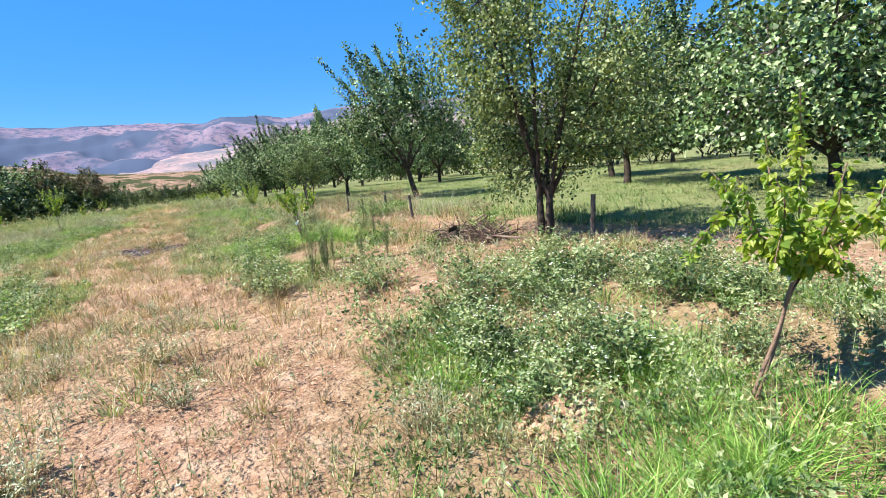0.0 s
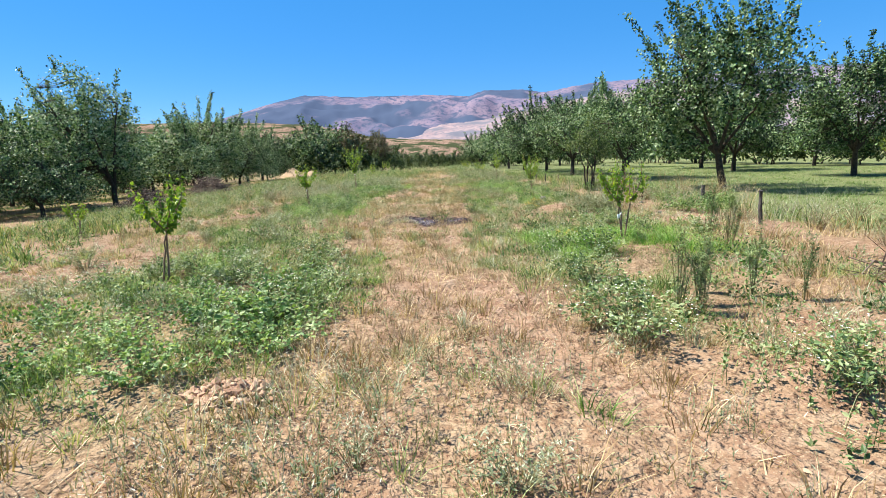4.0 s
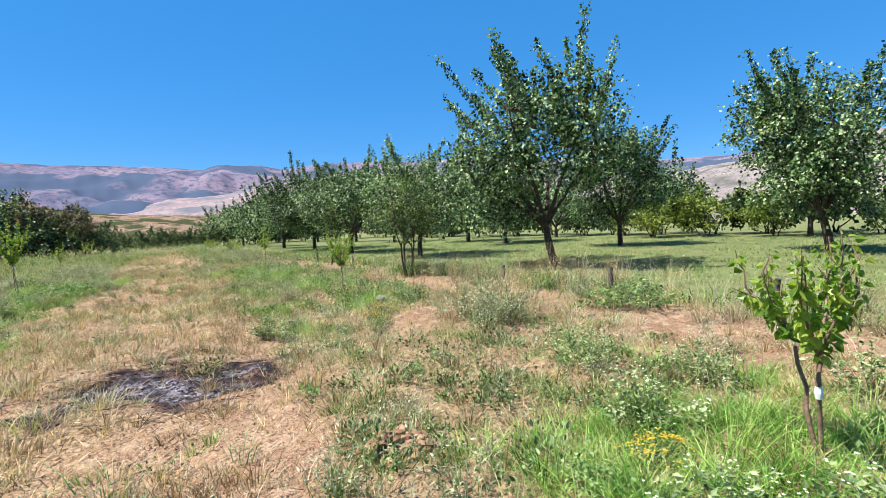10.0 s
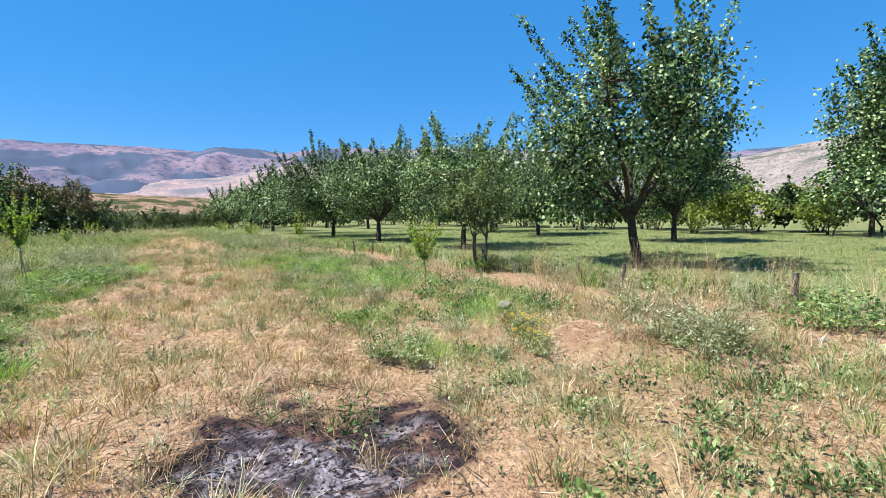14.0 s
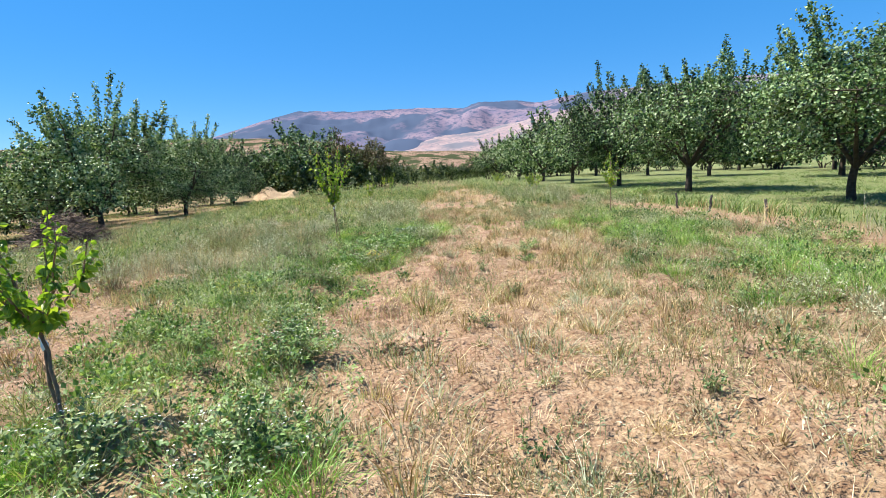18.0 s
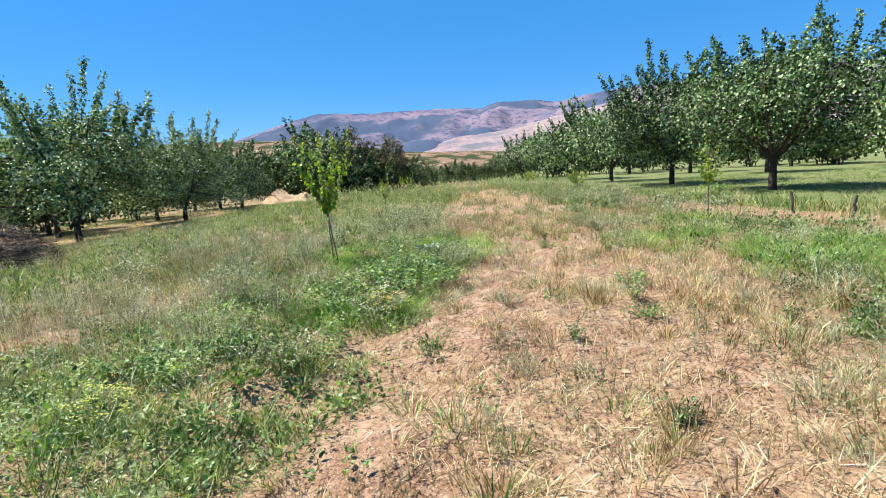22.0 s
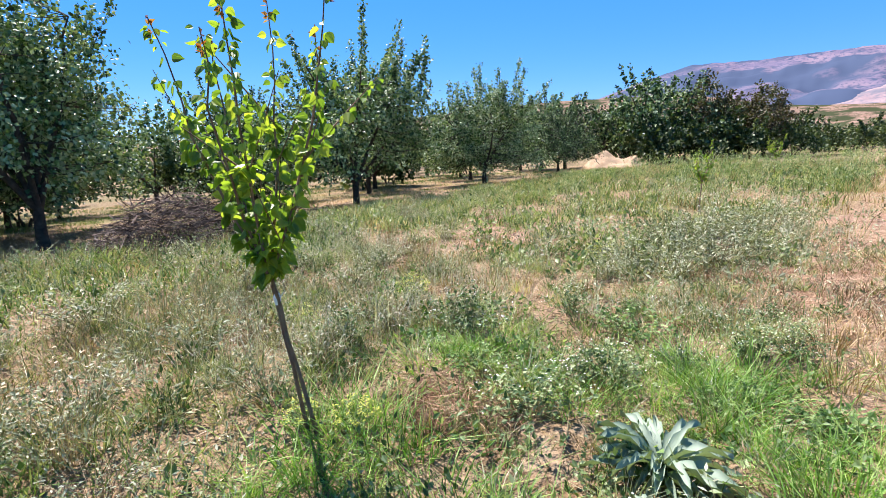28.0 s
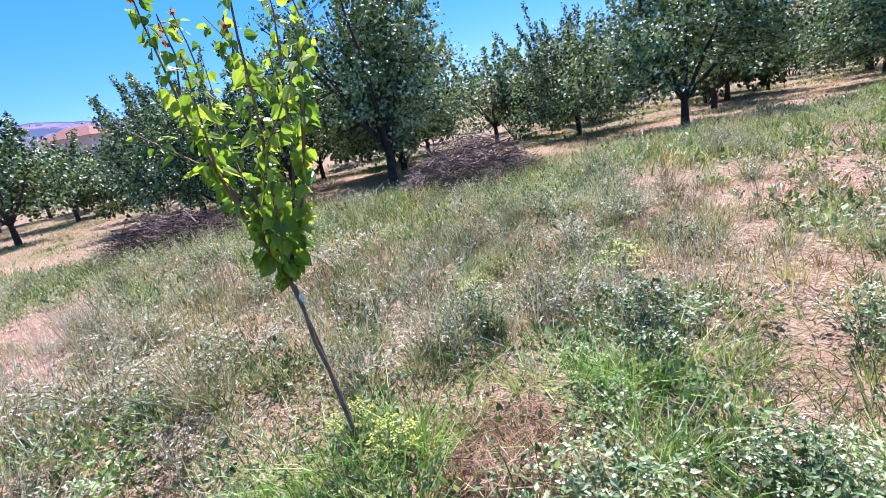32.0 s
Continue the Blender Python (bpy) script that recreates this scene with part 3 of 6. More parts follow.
make_ground()
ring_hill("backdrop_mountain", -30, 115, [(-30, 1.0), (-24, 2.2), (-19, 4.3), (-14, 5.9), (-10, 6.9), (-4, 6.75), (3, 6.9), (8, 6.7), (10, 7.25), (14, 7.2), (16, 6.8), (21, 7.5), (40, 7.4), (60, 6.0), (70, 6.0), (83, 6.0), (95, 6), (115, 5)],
          1300, 3000, 3600, M_MOUNTAIN, "pink bare mountain range with blue haze in its colours", 0.5, 21)
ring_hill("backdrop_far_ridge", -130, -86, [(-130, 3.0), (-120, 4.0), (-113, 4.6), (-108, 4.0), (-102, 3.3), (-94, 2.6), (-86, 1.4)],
          1300, 3000, 3600, M_MOUNTAIN, "mountain ridge far behind the orchard with blue haze in its colours", 0.5, 37)
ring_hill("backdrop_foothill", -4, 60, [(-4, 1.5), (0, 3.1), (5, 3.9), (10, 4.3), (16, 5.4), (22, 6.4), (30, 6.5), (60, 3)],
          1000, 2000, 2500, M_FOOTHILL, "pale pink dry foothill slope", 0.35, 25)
ring_hill("backdrop_rocky_hill", -75, 28, [(-75, 1.8), (-45, 3.4), (-30, 4.7), (-22, 5.1), (-17, 5.1), (-10, 4.9), (-6, 4.2), (-3.5, 3.6), (0, 3.2), (7, 3.0), (12, 2.6), (20, 1.6), (28, 0.8)],
          170, 330, 430, M_HILL, "low rocky brown hill dotted with shrubs", 0.5, 29)
ring_hill("backdrop_pale_hill", 48, 120, [(48, 2.0), (56, 4.6), (62, 5.4), (66, 5.8), (70, 6.6), (78, 7.6), (90, 8.0), (104, 6.0), (120, 3.0)],
          300, 620, 760, M_PALE_HILL, "pale grey rocky hillside with sparse scrub", 0.5, 33)


# ---- trees ----
def grow(seed, height, radius, trunk, limbs, clumps, per, leaf, shoots=20, lean=(0.0, 0.0), stems=1, girth=0.10, lobes=17, low=0.0, boughs=1.0, flare=0.2, sway=(0.0, 0.0), skirt=0.0, splay=3.0, drift=(0.0, 0.0), reach=1.0):
    """Trunk, limbs, twigs and crown of one tree; the crown is made of uneven lobes of leafy twigs."""
    rng = np.random.RandomState(seed)
    wood, twig, crown = Pile(), Pile(), Pile()
    limb_meshes, spine = [], []
    u7 = np.linspace(0, 1, 7)[:, None]
    mid_z, half = trunk + (height - trunk) * 0.47, (height - trunk) * 0.53
    heads, mid = [], np.array(lean) + drift
    for s in range(stems):
        off = np.zeros(2) if stems == 1 else girth * 1.15 * np.array([math.cos(6.28 * s / stems), math.sin(6.28 * s / stems)])
        ln = np.array(lean) + (0 if stems == 1 else splay * off)
        pts = np.concatenate([off + ln * u7, (trunk + 0.25) * u7 - 0.25], 1) + 0.05 * np.sin(np.pi * u7) * rng.randn(1, 3) * [1, 1, 0]
        tube(wood, pts, girth * 1.3, girth * 0.85, 9)
        heads.append(pts[-1])
    for k in range(limbs):
        head = heads[k % stems]
        az = 6.283 * (k + 0.5 * rng.rand()) / limbs
        rise = rng.uniform(-0.1, 0.75)
        goal = np.array([mid[0] + math.cos(az) * radius * rng.uniform(0.45, 0.75), mid[1] + math.sin(az) * radius * rng.uniform(0.45, 0.75), mid_z + half * rise])
        u = np.linspace(0, 1, 10)[:, None]
        lp = head - [0, 0, 0.1] + (goal - head) * u + np.array([0, 0, 1]) * 0.35 * np.sin(np.pi * u) * rng.uniform(-0.6, 0.8) + 0.05 * np.cumsum(rng.randn(10, 3), 0) * u
        pile = Pile()
        tube(pile, lp, girth * 0.68, girth * 0.16, 6)
        limb_meshes.append(pile.mesh("limb", M_BARK, True))
        spine.append(lp[2:])
    spine = np.concatenate(spine)
    cen = unit(rng.randn(lobes, 3)) * rng.uniform(0.35, 0.80, (lobes, 1))
    size = rng.uniform(0.29, 0.47, lobes)
    got = []
    while len(got) < clumps:
        p = cen[rng.randint(lobes)] + rng.randn(3) * 0.30
        r = np.linalg.norm(p)
        if r < 1.08 and (np.linalg.norm(cen - p, axis=1) < size).any() and p[2] > -0.95 and rng.rand() < 0.25 + 0.75 * r:
            got.append(p)
    got = np.array(got)
    got[:, :2] *= 1 + flare * got[:, 2:3] + skirt * np.maximum(-got[:, 2:3], 0) ** 1.3
    got[:, 2] -= 0.35 * skirt * (got[:, 0] ** 2 + got[:, 1] ** 2)
    got = got * [radius, radius, half] + [mid[0], mid[1], mid_z]
    got[:, 2] = np.maximum(got[:, 2], trunk * (0.95 - low) + 0.3 * rng.rand(len(got)))
    for p in got:
        d = np.linalg.norm((spine - p) * [1, 1, 1.3], axis=1) + 0.4 * np.maximum(spine[:, 2] - p[2], 0)
        b0 = spine[d.argmin()]
        m = (b0 + p) / 2 + [0, 0, -0.06 * np.linalg.norm(p - b0)] + rng.randn(3) * 0.05
        end = p + unit(p - b0) * 0.18 + [0, 0, 0.08]
        if rng.rand() < boughs:
            tube(twig, [b0, m, p, end], girth * 0.13, girth * 0.03, 3)
        k = max(int(per * rng.uniform(0.6, 1.4)), 3)
        q = rng.rand(k, 1)
        base = np.where(q < 0.35, m + (p - m) * (q / 0.35), p + (end - p) * rng.rand(k, 1)) + rng.randn(k, 3) * [0.2, 0.2, 0.15] * (radius / 3)
        way = unit(p - b0) * 0.4 + rng.randn(k, 3) * 0.75 + [0, 0, -0.6]
        le = leaf * rng.uniform(0.7, 1.2, k)
        out = unit((p - [mid[0], mid[1], mid_z]) / [radius, radius, half])
        leaves(crown, base, way, out * 0.45 + rng.randn(k, 3) * 0.75 + [0, 0, 0.5], le, le * rng.uniform(0.72, 0.92, k))
    high = got[np.argsort(-got[:, 2])][: max(clumps // 3, 4)]
    for k in range(shoots):
        b0 = high[rng.randint(len(high))]
        az = math.atan2(b0[1] - mid[1], b0[0] - mid[0]) + rng.randn() * 0.5
        tilt = rng.uniform(0.1, 0.75)
        tl = rng.uniform(0.22, 0.36 + 0.34 * rng.rand()) * radius * reach
        td = unit(np.array([math.cos(az) * tilt + sway[0], math.sin(az) * tilt + sway[1], 1.0]))
        end = b0 + td * tl
        tube(twig, [b0, (b0 + end) / 2 + rng.randn(3) * 0.05, end], girth * 0.09, girth * 0.03, 3)
        n = max(int(per * tl * 2.4), 6)
        base = b0 + (end - b0) * rng.uniform(0.05, 1.02, (n, 1)) + rng.randn(n, 3) * 0.06
        le = leaf * rng.uniform(0.6, 1.1, n)
        leaves(crown, base, rng.randn(n, 3) * 0.8 + td * 0.2, rng.randn(n, 3) * 0.9 + [0, 0, 0.5], le, le * rng.uniform(0.7, 0.9, n))
    return wood.mesh("trunk", M_BARK, True), limb_meshes, twig.mesh("twig_work", M_BARK, True), crown


def tree_kind(name, label, group, material, *args, **kw):
    w, limb, t, c = grow(*args, **kw)
    return name, label, group, w, limb, t, c.mesh("crown", material)


def plant_tree(kind, x, y, turn=0.0, size=1.0, label=""):
    name, lab, group, w, limb, t, c = kind
    root = thing(name, pose(x, y, gz(x, y), 0, 0, turn) @ Matrix.Scale(size, 4), label or lab, "tree", group)
    part("trunk", w, root)
    for me in limb:
        part("limb", me, root)
    tagged(part("twig_work", t, root), kind="stuff")
    tagged(part("crown", c, root, "uneven crown of small green leaves with gaps"), kind="stuff")
    return root


ORCHARD = "orchard trees"
LAB = "apricot tree with dark trunk and spreading green crown in orchard"
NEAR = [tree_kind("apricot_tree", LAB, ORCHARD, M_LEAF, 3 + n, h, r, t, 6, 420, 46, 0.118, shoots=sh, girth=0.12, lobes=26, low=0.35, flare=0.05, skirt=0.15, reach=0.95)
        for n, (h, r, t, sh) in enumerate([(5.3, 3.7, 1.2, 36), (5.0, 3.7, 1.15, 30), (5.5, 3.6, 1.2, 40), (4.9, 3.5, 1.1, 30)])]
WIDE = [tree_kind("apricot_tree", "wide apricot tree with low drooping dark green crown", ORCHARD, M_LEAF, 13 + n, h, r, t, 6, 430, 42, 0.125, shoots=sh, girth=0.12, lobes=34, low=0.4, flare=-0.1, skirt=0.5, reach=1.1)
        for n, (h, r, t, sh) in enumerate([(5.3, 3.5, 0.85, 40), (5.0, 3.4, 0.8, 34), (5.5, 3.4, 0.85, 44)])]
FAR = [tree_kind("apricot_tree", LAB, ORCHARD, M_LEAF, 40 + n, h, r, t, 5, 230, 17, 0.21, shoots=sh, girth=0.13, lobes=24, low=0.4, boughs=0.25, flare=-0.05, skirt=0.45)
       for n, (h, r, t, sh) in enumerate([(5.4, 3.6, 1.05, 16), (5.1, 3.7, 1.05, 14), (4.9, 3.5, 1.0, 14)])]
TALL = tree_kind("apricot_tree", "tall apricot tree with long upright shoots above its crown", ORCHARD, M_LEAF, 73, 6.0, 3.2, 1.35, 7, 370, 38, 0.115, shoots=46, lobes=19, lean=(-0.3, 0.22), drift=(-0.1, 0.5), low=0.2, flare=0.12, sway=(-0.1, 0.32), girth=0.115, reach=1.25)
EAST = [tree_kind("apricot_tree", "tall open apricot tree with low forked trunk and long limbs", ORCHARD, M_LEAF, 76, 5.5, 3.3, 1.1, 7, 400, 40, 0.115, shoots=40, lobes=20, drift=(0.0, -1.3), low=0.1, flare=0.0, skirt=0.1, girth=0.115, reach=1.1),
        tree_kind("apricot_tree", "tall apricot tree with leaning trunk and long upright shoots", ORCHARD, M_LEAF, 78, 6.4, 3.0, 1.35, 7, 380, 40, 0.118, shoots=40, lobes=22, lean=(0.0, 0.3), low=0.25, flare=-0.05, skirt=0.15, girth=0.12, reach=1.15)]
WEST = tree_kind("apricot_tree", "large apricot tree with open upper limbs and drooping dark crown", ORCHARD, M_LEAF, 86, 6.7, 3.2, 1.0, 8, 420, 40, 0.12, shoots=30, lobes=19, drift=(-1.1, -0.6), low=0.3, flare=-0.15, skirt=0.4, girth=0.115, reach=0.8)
BIG = tree_kind("plum_tree", "large olive-green tree with several dark stems at field edge", "", M_LEAF_OLIVE, 84, 5.2, 1.95, 0.7, 8, 430, 62, 0.060, shoots=36, stems=3, girth=0.062, splay=0.5, lobes=19, low=0.6, flare=0.0, skirt=0.2, lean=(0.05, 0.0), boughs=0.7)
SMALL = tree_kind("young_plum_tree", "small grey-green tree with several thin stems", "", M_LEAF_OLIVE, 91, 2.75, 0.95, 0.95, 6, 170, 26, 0.06, shoots=9, stems=4, girth=0.026, low=0.1, splay=6.0)
RUST = tree_kind("rusty_tree", "brownish green tree at the end of the orchard", "", M_LEAF_RUST, 95, 5.2, 2.4, 0.8, 5, 150, 20, 0.18, shoots=12, girth=0.1, low=0.5)
SHRUBS = [tree_kind("boundary_shrub", "dense dark green shrub in boundary thicket", "boundary thicket", M_LEAF_SHRUB, 101 + n, h, r, 0.3, 4, 95, 14, 0.27, shoots=7, stems=3, girth=0.05, lobes=14, low=0.9, boughs=0.1, flare=-0.1, skirt=0.5)
          for n, (h, r) in enumerate([(3.6, 2.6), (2.8, 2.3)])]

LIME = tree_kind("lime_shrub", "bright yellow-green shrub at the far edge of the field", "", M_LEAF_LIME, 105, 3.0, 2.2, 0.3, 4, 110, 16, 0.16, shoots=9, stems=3, girth=0.05, lobes=14, low=0.9, boughs=0.1, flare=-0.1)

rnd = random.Random(4)
plant_tree(BIG, 6.9, -8.6, 20)
plant_tree(SMALL, 7.8, 6.7, 0)
plant_tree(TALL, 12.4, 5.3, 5)
plant_tree(EAST[0], 16.3, -3.0)
plant_tree(EAST[1], 20.3, 0.8)
plant_tree(EAST[1], 22.3, 10.4, 120, 0.93)
plant_tree(WEST, -13.8, 14.8)
near_right = [(12.2, 13.3), (12.1, 20.8), (12.6, 28.5), (22.6, 19.6), (14.3, -9.9)]
near_left = [(-13.3, 24.4), (-13.6, 34.4), (-14.2, 10.0), (-18.7, 16.0), (-18.8, 23.7), (-18.6, 8.5), (-14.0, 45.2)]
for k, (x, y) in enumerate(near_right + near_left):
    plant_tree(WIDE[k % 3] if x < 0 or (x, y) == (14.3, -9.9) else NEAR[k % 4], x, y, rnd.uniform(0, 360), size=rnd.uniform(0.94, 1.06) * {(12.2, 13.3): 0.86, (-18.8, 23.7): 0.86, (-18.7, 16.0): 0.88, (-14.2, 10.0): 0.62, (-14.0, 45.2): 0.75, (-18.6, 8.5): 0.82}.get((x, y), 1))
far_spots = [(12.8, 36.5), (13, 44.5), (13, 53), (12.5, 62), (25, 27), (23, 36), (23.5, 46), (23, 57), (32, -4), (33, 6), (32, 15), (33, 25), (33, 36), (34, 48),
             (26, -7), (22, -15), (31, -14)]
far_left = [(-36.5, -1.0), (-38.5, -5.0), (-41.0, -2.0), (-33.5, -5.5), (-24.0, 16.5), (-19.0, 11.8), (-17.6, 29.5), (-17.8, 39.5), (-17.5, 50), (-24, 35), (-24, 22), (-24, 13), (-14, 54), (-13.5, 63), (-20.5, 33), (-21, 43), (-21, 53), (-27, 10), (-27, 19), (-26.2, 28), (-27, 38), (-28, 48), (-22, 1), (-30, 0), (-35, 9), (-21, -7), (-29, -9)]
for k, (x, y) in enumerate(far_spots + far_left):
    plant_tree(FAR[k % 3], x, y, rnd.uniform(0, 360), rnd.uniform(0.92, 1.1) * (0.84 if (x, y) in ((-30, 0), (-22, 1)) else 0.78 if x < -23 else 0.88 if -22 < x < -16 and y < 40 else 1))
for k, (x, y, size) in enumerate([(31.5, 11.2, 1.05), (33.5, 8.0, 0.9), (30.5, 14.0, 0.85), (34.5, 19.0, 1.0), (33.0, -1.0, 0.9)]):
    plant_tree(LIME, x, y, 70 * k, size)
plant_tree(RUST, -2.4, 60, 0)
plant_tree(RUST, -5.2, 57, 120, 0.85)
plant_tree(FAR[1], -16.4, 52.4, 10, 1.05)
plant_tree(FAR[0], -8.6, 52.5, 40, 1.25)
plant_tree(RUST, -5.6, 53.0, 200, 1.1)
plant_tree(RUST, -2.2, 54.5, 70, 0.95)
thicket = [(-9 + 4.3 * k, 72 + 5 * math.sin(k * 1.7)) for k in range(8)] + [(-52 + 4.6 * k, 66 + 5 * math.sin(k * 2.1)) for k in range(10)] + [(27 + 4.6 * k, 62 + 4 * math.sin(k * 1.3)) for k in range(8)]
thicket += [(-32 + 2.5 * math.sin(k * 1.9), -24 + 5 * k) for k in range(18)]
thicket += [(-23.5 + 1.5 * math.sin(k * 2.9), 6 + 5.5 * k) for k in range(9)]
thicket += [(-12 + 2.0 * k + 0.6 * math.sin(k * 3.1), 54 + 1.55 * k + 1.2 * math.cos(k * 2.3)) for k in range(13)]
thicket += [(-11 + 3.0 * k, 60 + 1.5 * k + 1.5 * math.sin(k * 2.7)) for k in range(8)]
thicket += [(37 + 1.6 * math.sin(k * 1.7), -28 + 2.9 * k) for k in range(31)] + [(13 + 3.1 * k, 71 + 1.5 * math.sin(k * 2.3)) for k in range(9)] + [(10.5 + 2.2 * k, 66 + 1.5 * math.sin(k * 1.9)) for k in range(7)]
thicket += [(-7.4, 50.0), (-5.0, 51.0), (-2.6, 52.4), (-0.4, 54.5), (1.8, 56.5), (4.0, 58.0), (6.2, 60.0), (8.4, 61.0)]
thicket += [(-8.5, 52), (-6.5, 55), (-9.5, 57), (40, -22), (28, -22), (-40, -17), (-32, -20)]
for k, (x, y) in enumerate(thicket):
    plant_tree(SHRUBS[k % 2], x, y, rnd.uniform(0, 360), 0.75 if x < -28 and y < 3 else rnd.uniform(0.55, 0.72) if y > 45 and -0.01 < math.atan2(x - 0.4, y - 6) < 0.18 else rnd.uniform(0.8, 1.35))

# ---- grass ----
def scatter(rng, n, x0, x1, y0, y1):
    return rng.uniform(x0, x1, n), rng.uniform(y0, y1, n)


def grass_patch(name, label, material, seed, n, box, accept, h, w, spread=1.0, tuft=1, loose=0.05, plain=False, clump=0.3):
    rng = np.random.RandomState(seed)
    x, y = scatter(rng, n, *box)
    keep = rng.rand(n) < accept(x, y) * (0.05 + 1.15 * step(vnoise(x, y, clump, 70 + seed), 0.44, 0.64))
    x, y = x[keep], y[keep]
    if tuft > 1:
        x, y = np.repeat(x, tuft), np.repeat(y, tuft)
        x, y = x + rng.randn(len(x)) * loose, y + rng.randn(len(y)) * loose
    k = len(x)
    tall = 0.3 + 0.6 * vnoise(x, y, 1.1, 15) + 0.8 * vnoise(x, y, clump, 70 + seed)
    hh = rng.uniform(h[0], h[1], k) * tall
    lean = rng.randn(k, 2) * (hh * 0.42 * spread)[:, None]
    pile = Pile()
    blades(pile, np.stack([x, y, ground_z(x, y) - 0.01], 1), lean, hh, rng.uniform(w[0], w[1], k), rng, plain)
    tagged(new(name, pile.mesh(name, material)), label, "grass", kind="stuff")


NEARBOX, MIDBOX = (-5.5, 7.0, -14.5, 18.0), (-11, 9, -17, 42)


def outside(x, y):
    return 1 - step(x, -5.5, -5.4) * (1 - step(x, 7, 7.1)) * (1 - step(y, 18, 18.1))


grass_patch("green_grass", "green wild grass in strips along sapling rows", M_GRASS, 1, 21000, NEARBOX, lambda x, y: step(cover(x, y)[0], 0.3, 0.85) * (1 - 0.8 * on_lane(x, y)), (0.04, 0.16), (0.005, 0.010), 1.7, 20, 0.07, True)
grass_patch("dry_grass", "short dry yellow grass on the lane", M_DRY, 2, 30000, NEARBOX, lambda x, y: np.maximum(step(cover(x, y)[1], 0.25, 0.8), 0.25) * (1 - 0.85 * step(cover(x, y)[0], 0.35, 0.7)) * (1 - burn_mask(x, y)) * (1 - 0.8 * bare(x, y)), (0.03, 0.12), (0.005, 0.011), 1.6, 15, 0.06, True)
grass_patch("meadow_grass", "mixed green meadow grass beyond the rows", M_GRASS, 3, 60000, MIDBOX, lambda x, y: step(cover(x, y)[0], 0.25, 0.9) * outside(x, y) * (1 - 0.9 * on_lane(x, y)), (0.10, 0.34), (0.012, 0.022), 1.2, 4, 0.08, False, 0.45)
grass_patch("tall_dry_grass", "pale dry grass beyond the rows", M_DRY, 4, 45000, MIDBOX, lambda x, y: 0.7 * step(cover(x, y)[1], 0.25, 0.9) * outside(x, y) * (1 - 0.55 * on_lane(x, y)), (0.10, 0.30), (0.010, 0.018), 1.3, 4, 0.08, False, 0.45)
grass_patch("field_grass", "short green grass under orchard trees", M_FIELD, 5, 60000, (7.5, 32, -16, 36), lambda x, y: cover(x, y)[0] * np.where(x < 18, 1, 0.5), (0.04, 0.11), (0.012, 0.028), 1.3, 4, 0.1, True)

grass_patch("orchard_floor_grass", "thin green grass on the orchard floor", M_FIELD, 6, 30000, (-32, -10.5, -8, 48), lambda x, y: step(cover(x, y)[0], 0.2, 0.75), (0.05, 0.16), (0.014, 0.03), 1.3, 4, 0.12, True, 0.9)
grass_patch("orchard_floor_straw", "thin dry grass on the orchard floor", M_DRY, 7, 26000, (-32, -10.5, -8, 48), lambda x, y: 0.6 * (1 - step(cover(x, y)[0], 0.5, 0.9)), (0.04, 0.12), (0.012, 0.026), 1.5, 4, 0.12, True, 0.9)


def tufts(name, label, material, seed, n, blades_each, h, accept, w=(0.004, 0.009), wide=0.06, box=NEARBOX):
    rng = np.random.RandomState(seed)
    x, y = scatter(rng, n, *box)
    keep = rng.rand(n) < accept(x, y)
    x, y = x[keep], y[keep]
    size = rng.uniform(0.5, 1.25, len(x))
    x, y, size = np.repeat(x, blades_each), np.repeat(y, blades_each), np.repeat(size, blades_each)
    k = len(x)
    off = rng.randn(k, 2) * (wide * size)[:, None]
    hh = rng.uniform(h[0], h[1], k) * size
    lean = off * 1.6 + rng.randn(k, 2) * (hh * 0.25)[:, None]
    x, y = x + off[:, 0], y + off[:, 1]
    pile = Pile()
    blades(pile, np.stack([x, y, ground_z(x, y) - 0.01], 1), lean, hh, rng.uniform(w[0], w[1], k), rng)
    tagged(new(name, pile.mesh(name, material)), label, "grass", kind="stuff")


tufts("green_tufts", "small green grass tufts on the dry lane", M_GRASS, 51, 1900, 44, (0.05, 0.20), lambda x, y: (1 - burn_mask(x, y)) * (1 - 0.6 * on_lane(x, y)) * step(vnoise(x, y, 1.6, 41), 0.35, 0.7))
tufts("grey_tufts", "small grey-green weed tufts on the dry lane", M_WEED_GREY, 55, 1900, 36, (0.05, 0.20), lambda x, y: (1 - burn_mask(x, y)) * step(vnoise(x, y, 1.3, 45), 0.45, 0.75))
for seed, n, box in ((81, 260, (-1.5, 1.1, 10.9, 14.6)), (82, 230, (2.6, 5.2, -5.6, -2.2)), (83, 620, (3.0, 6.2, 5.0, 15.0)), (84, 120, (-1.7, -0.3, 8.6, 11.0)), (85, 120, (2.9, 5.5, -14.2, -11.5)), (88, 150, (1.7, 3.9, -13.9, -11.2)), (86, 120, (-2.6, -0.6, 1.0, 4.0)), (87, 130, (2.9, 4.8, 0.8, 4.0))):
    tufts("lush_grass", "lush bright green grass growing in thick tufts", M_LUSH, seed, int(1.25 * n), 60, (0.06, 0.22), lambda x, y: (1 - 0.92 * on_lane(x, y)) * step(vnoise(x, y, 0.9, 46), 0.4, 0.65) * step(np.hypot(x - 0.1, y - 13.1), 0.4, 0.7) * step(np.hypot((x + 0.9) / 1.4, y - 13.15), 0.35, 0.5), (0.004, 0.009), 0.09, box)
tufts("dry_tufts", "bleached grass tufts on the dry lane", M_DRY, 52, 1300, 36, (0.08, 0.26), lambda x, y: (1 - burn_mask(x, y)) * (1 - 0.7 * bare(x, y)) * (1 - 0.85 * step(cover(x, y)[0], 0.35, 0.7)))
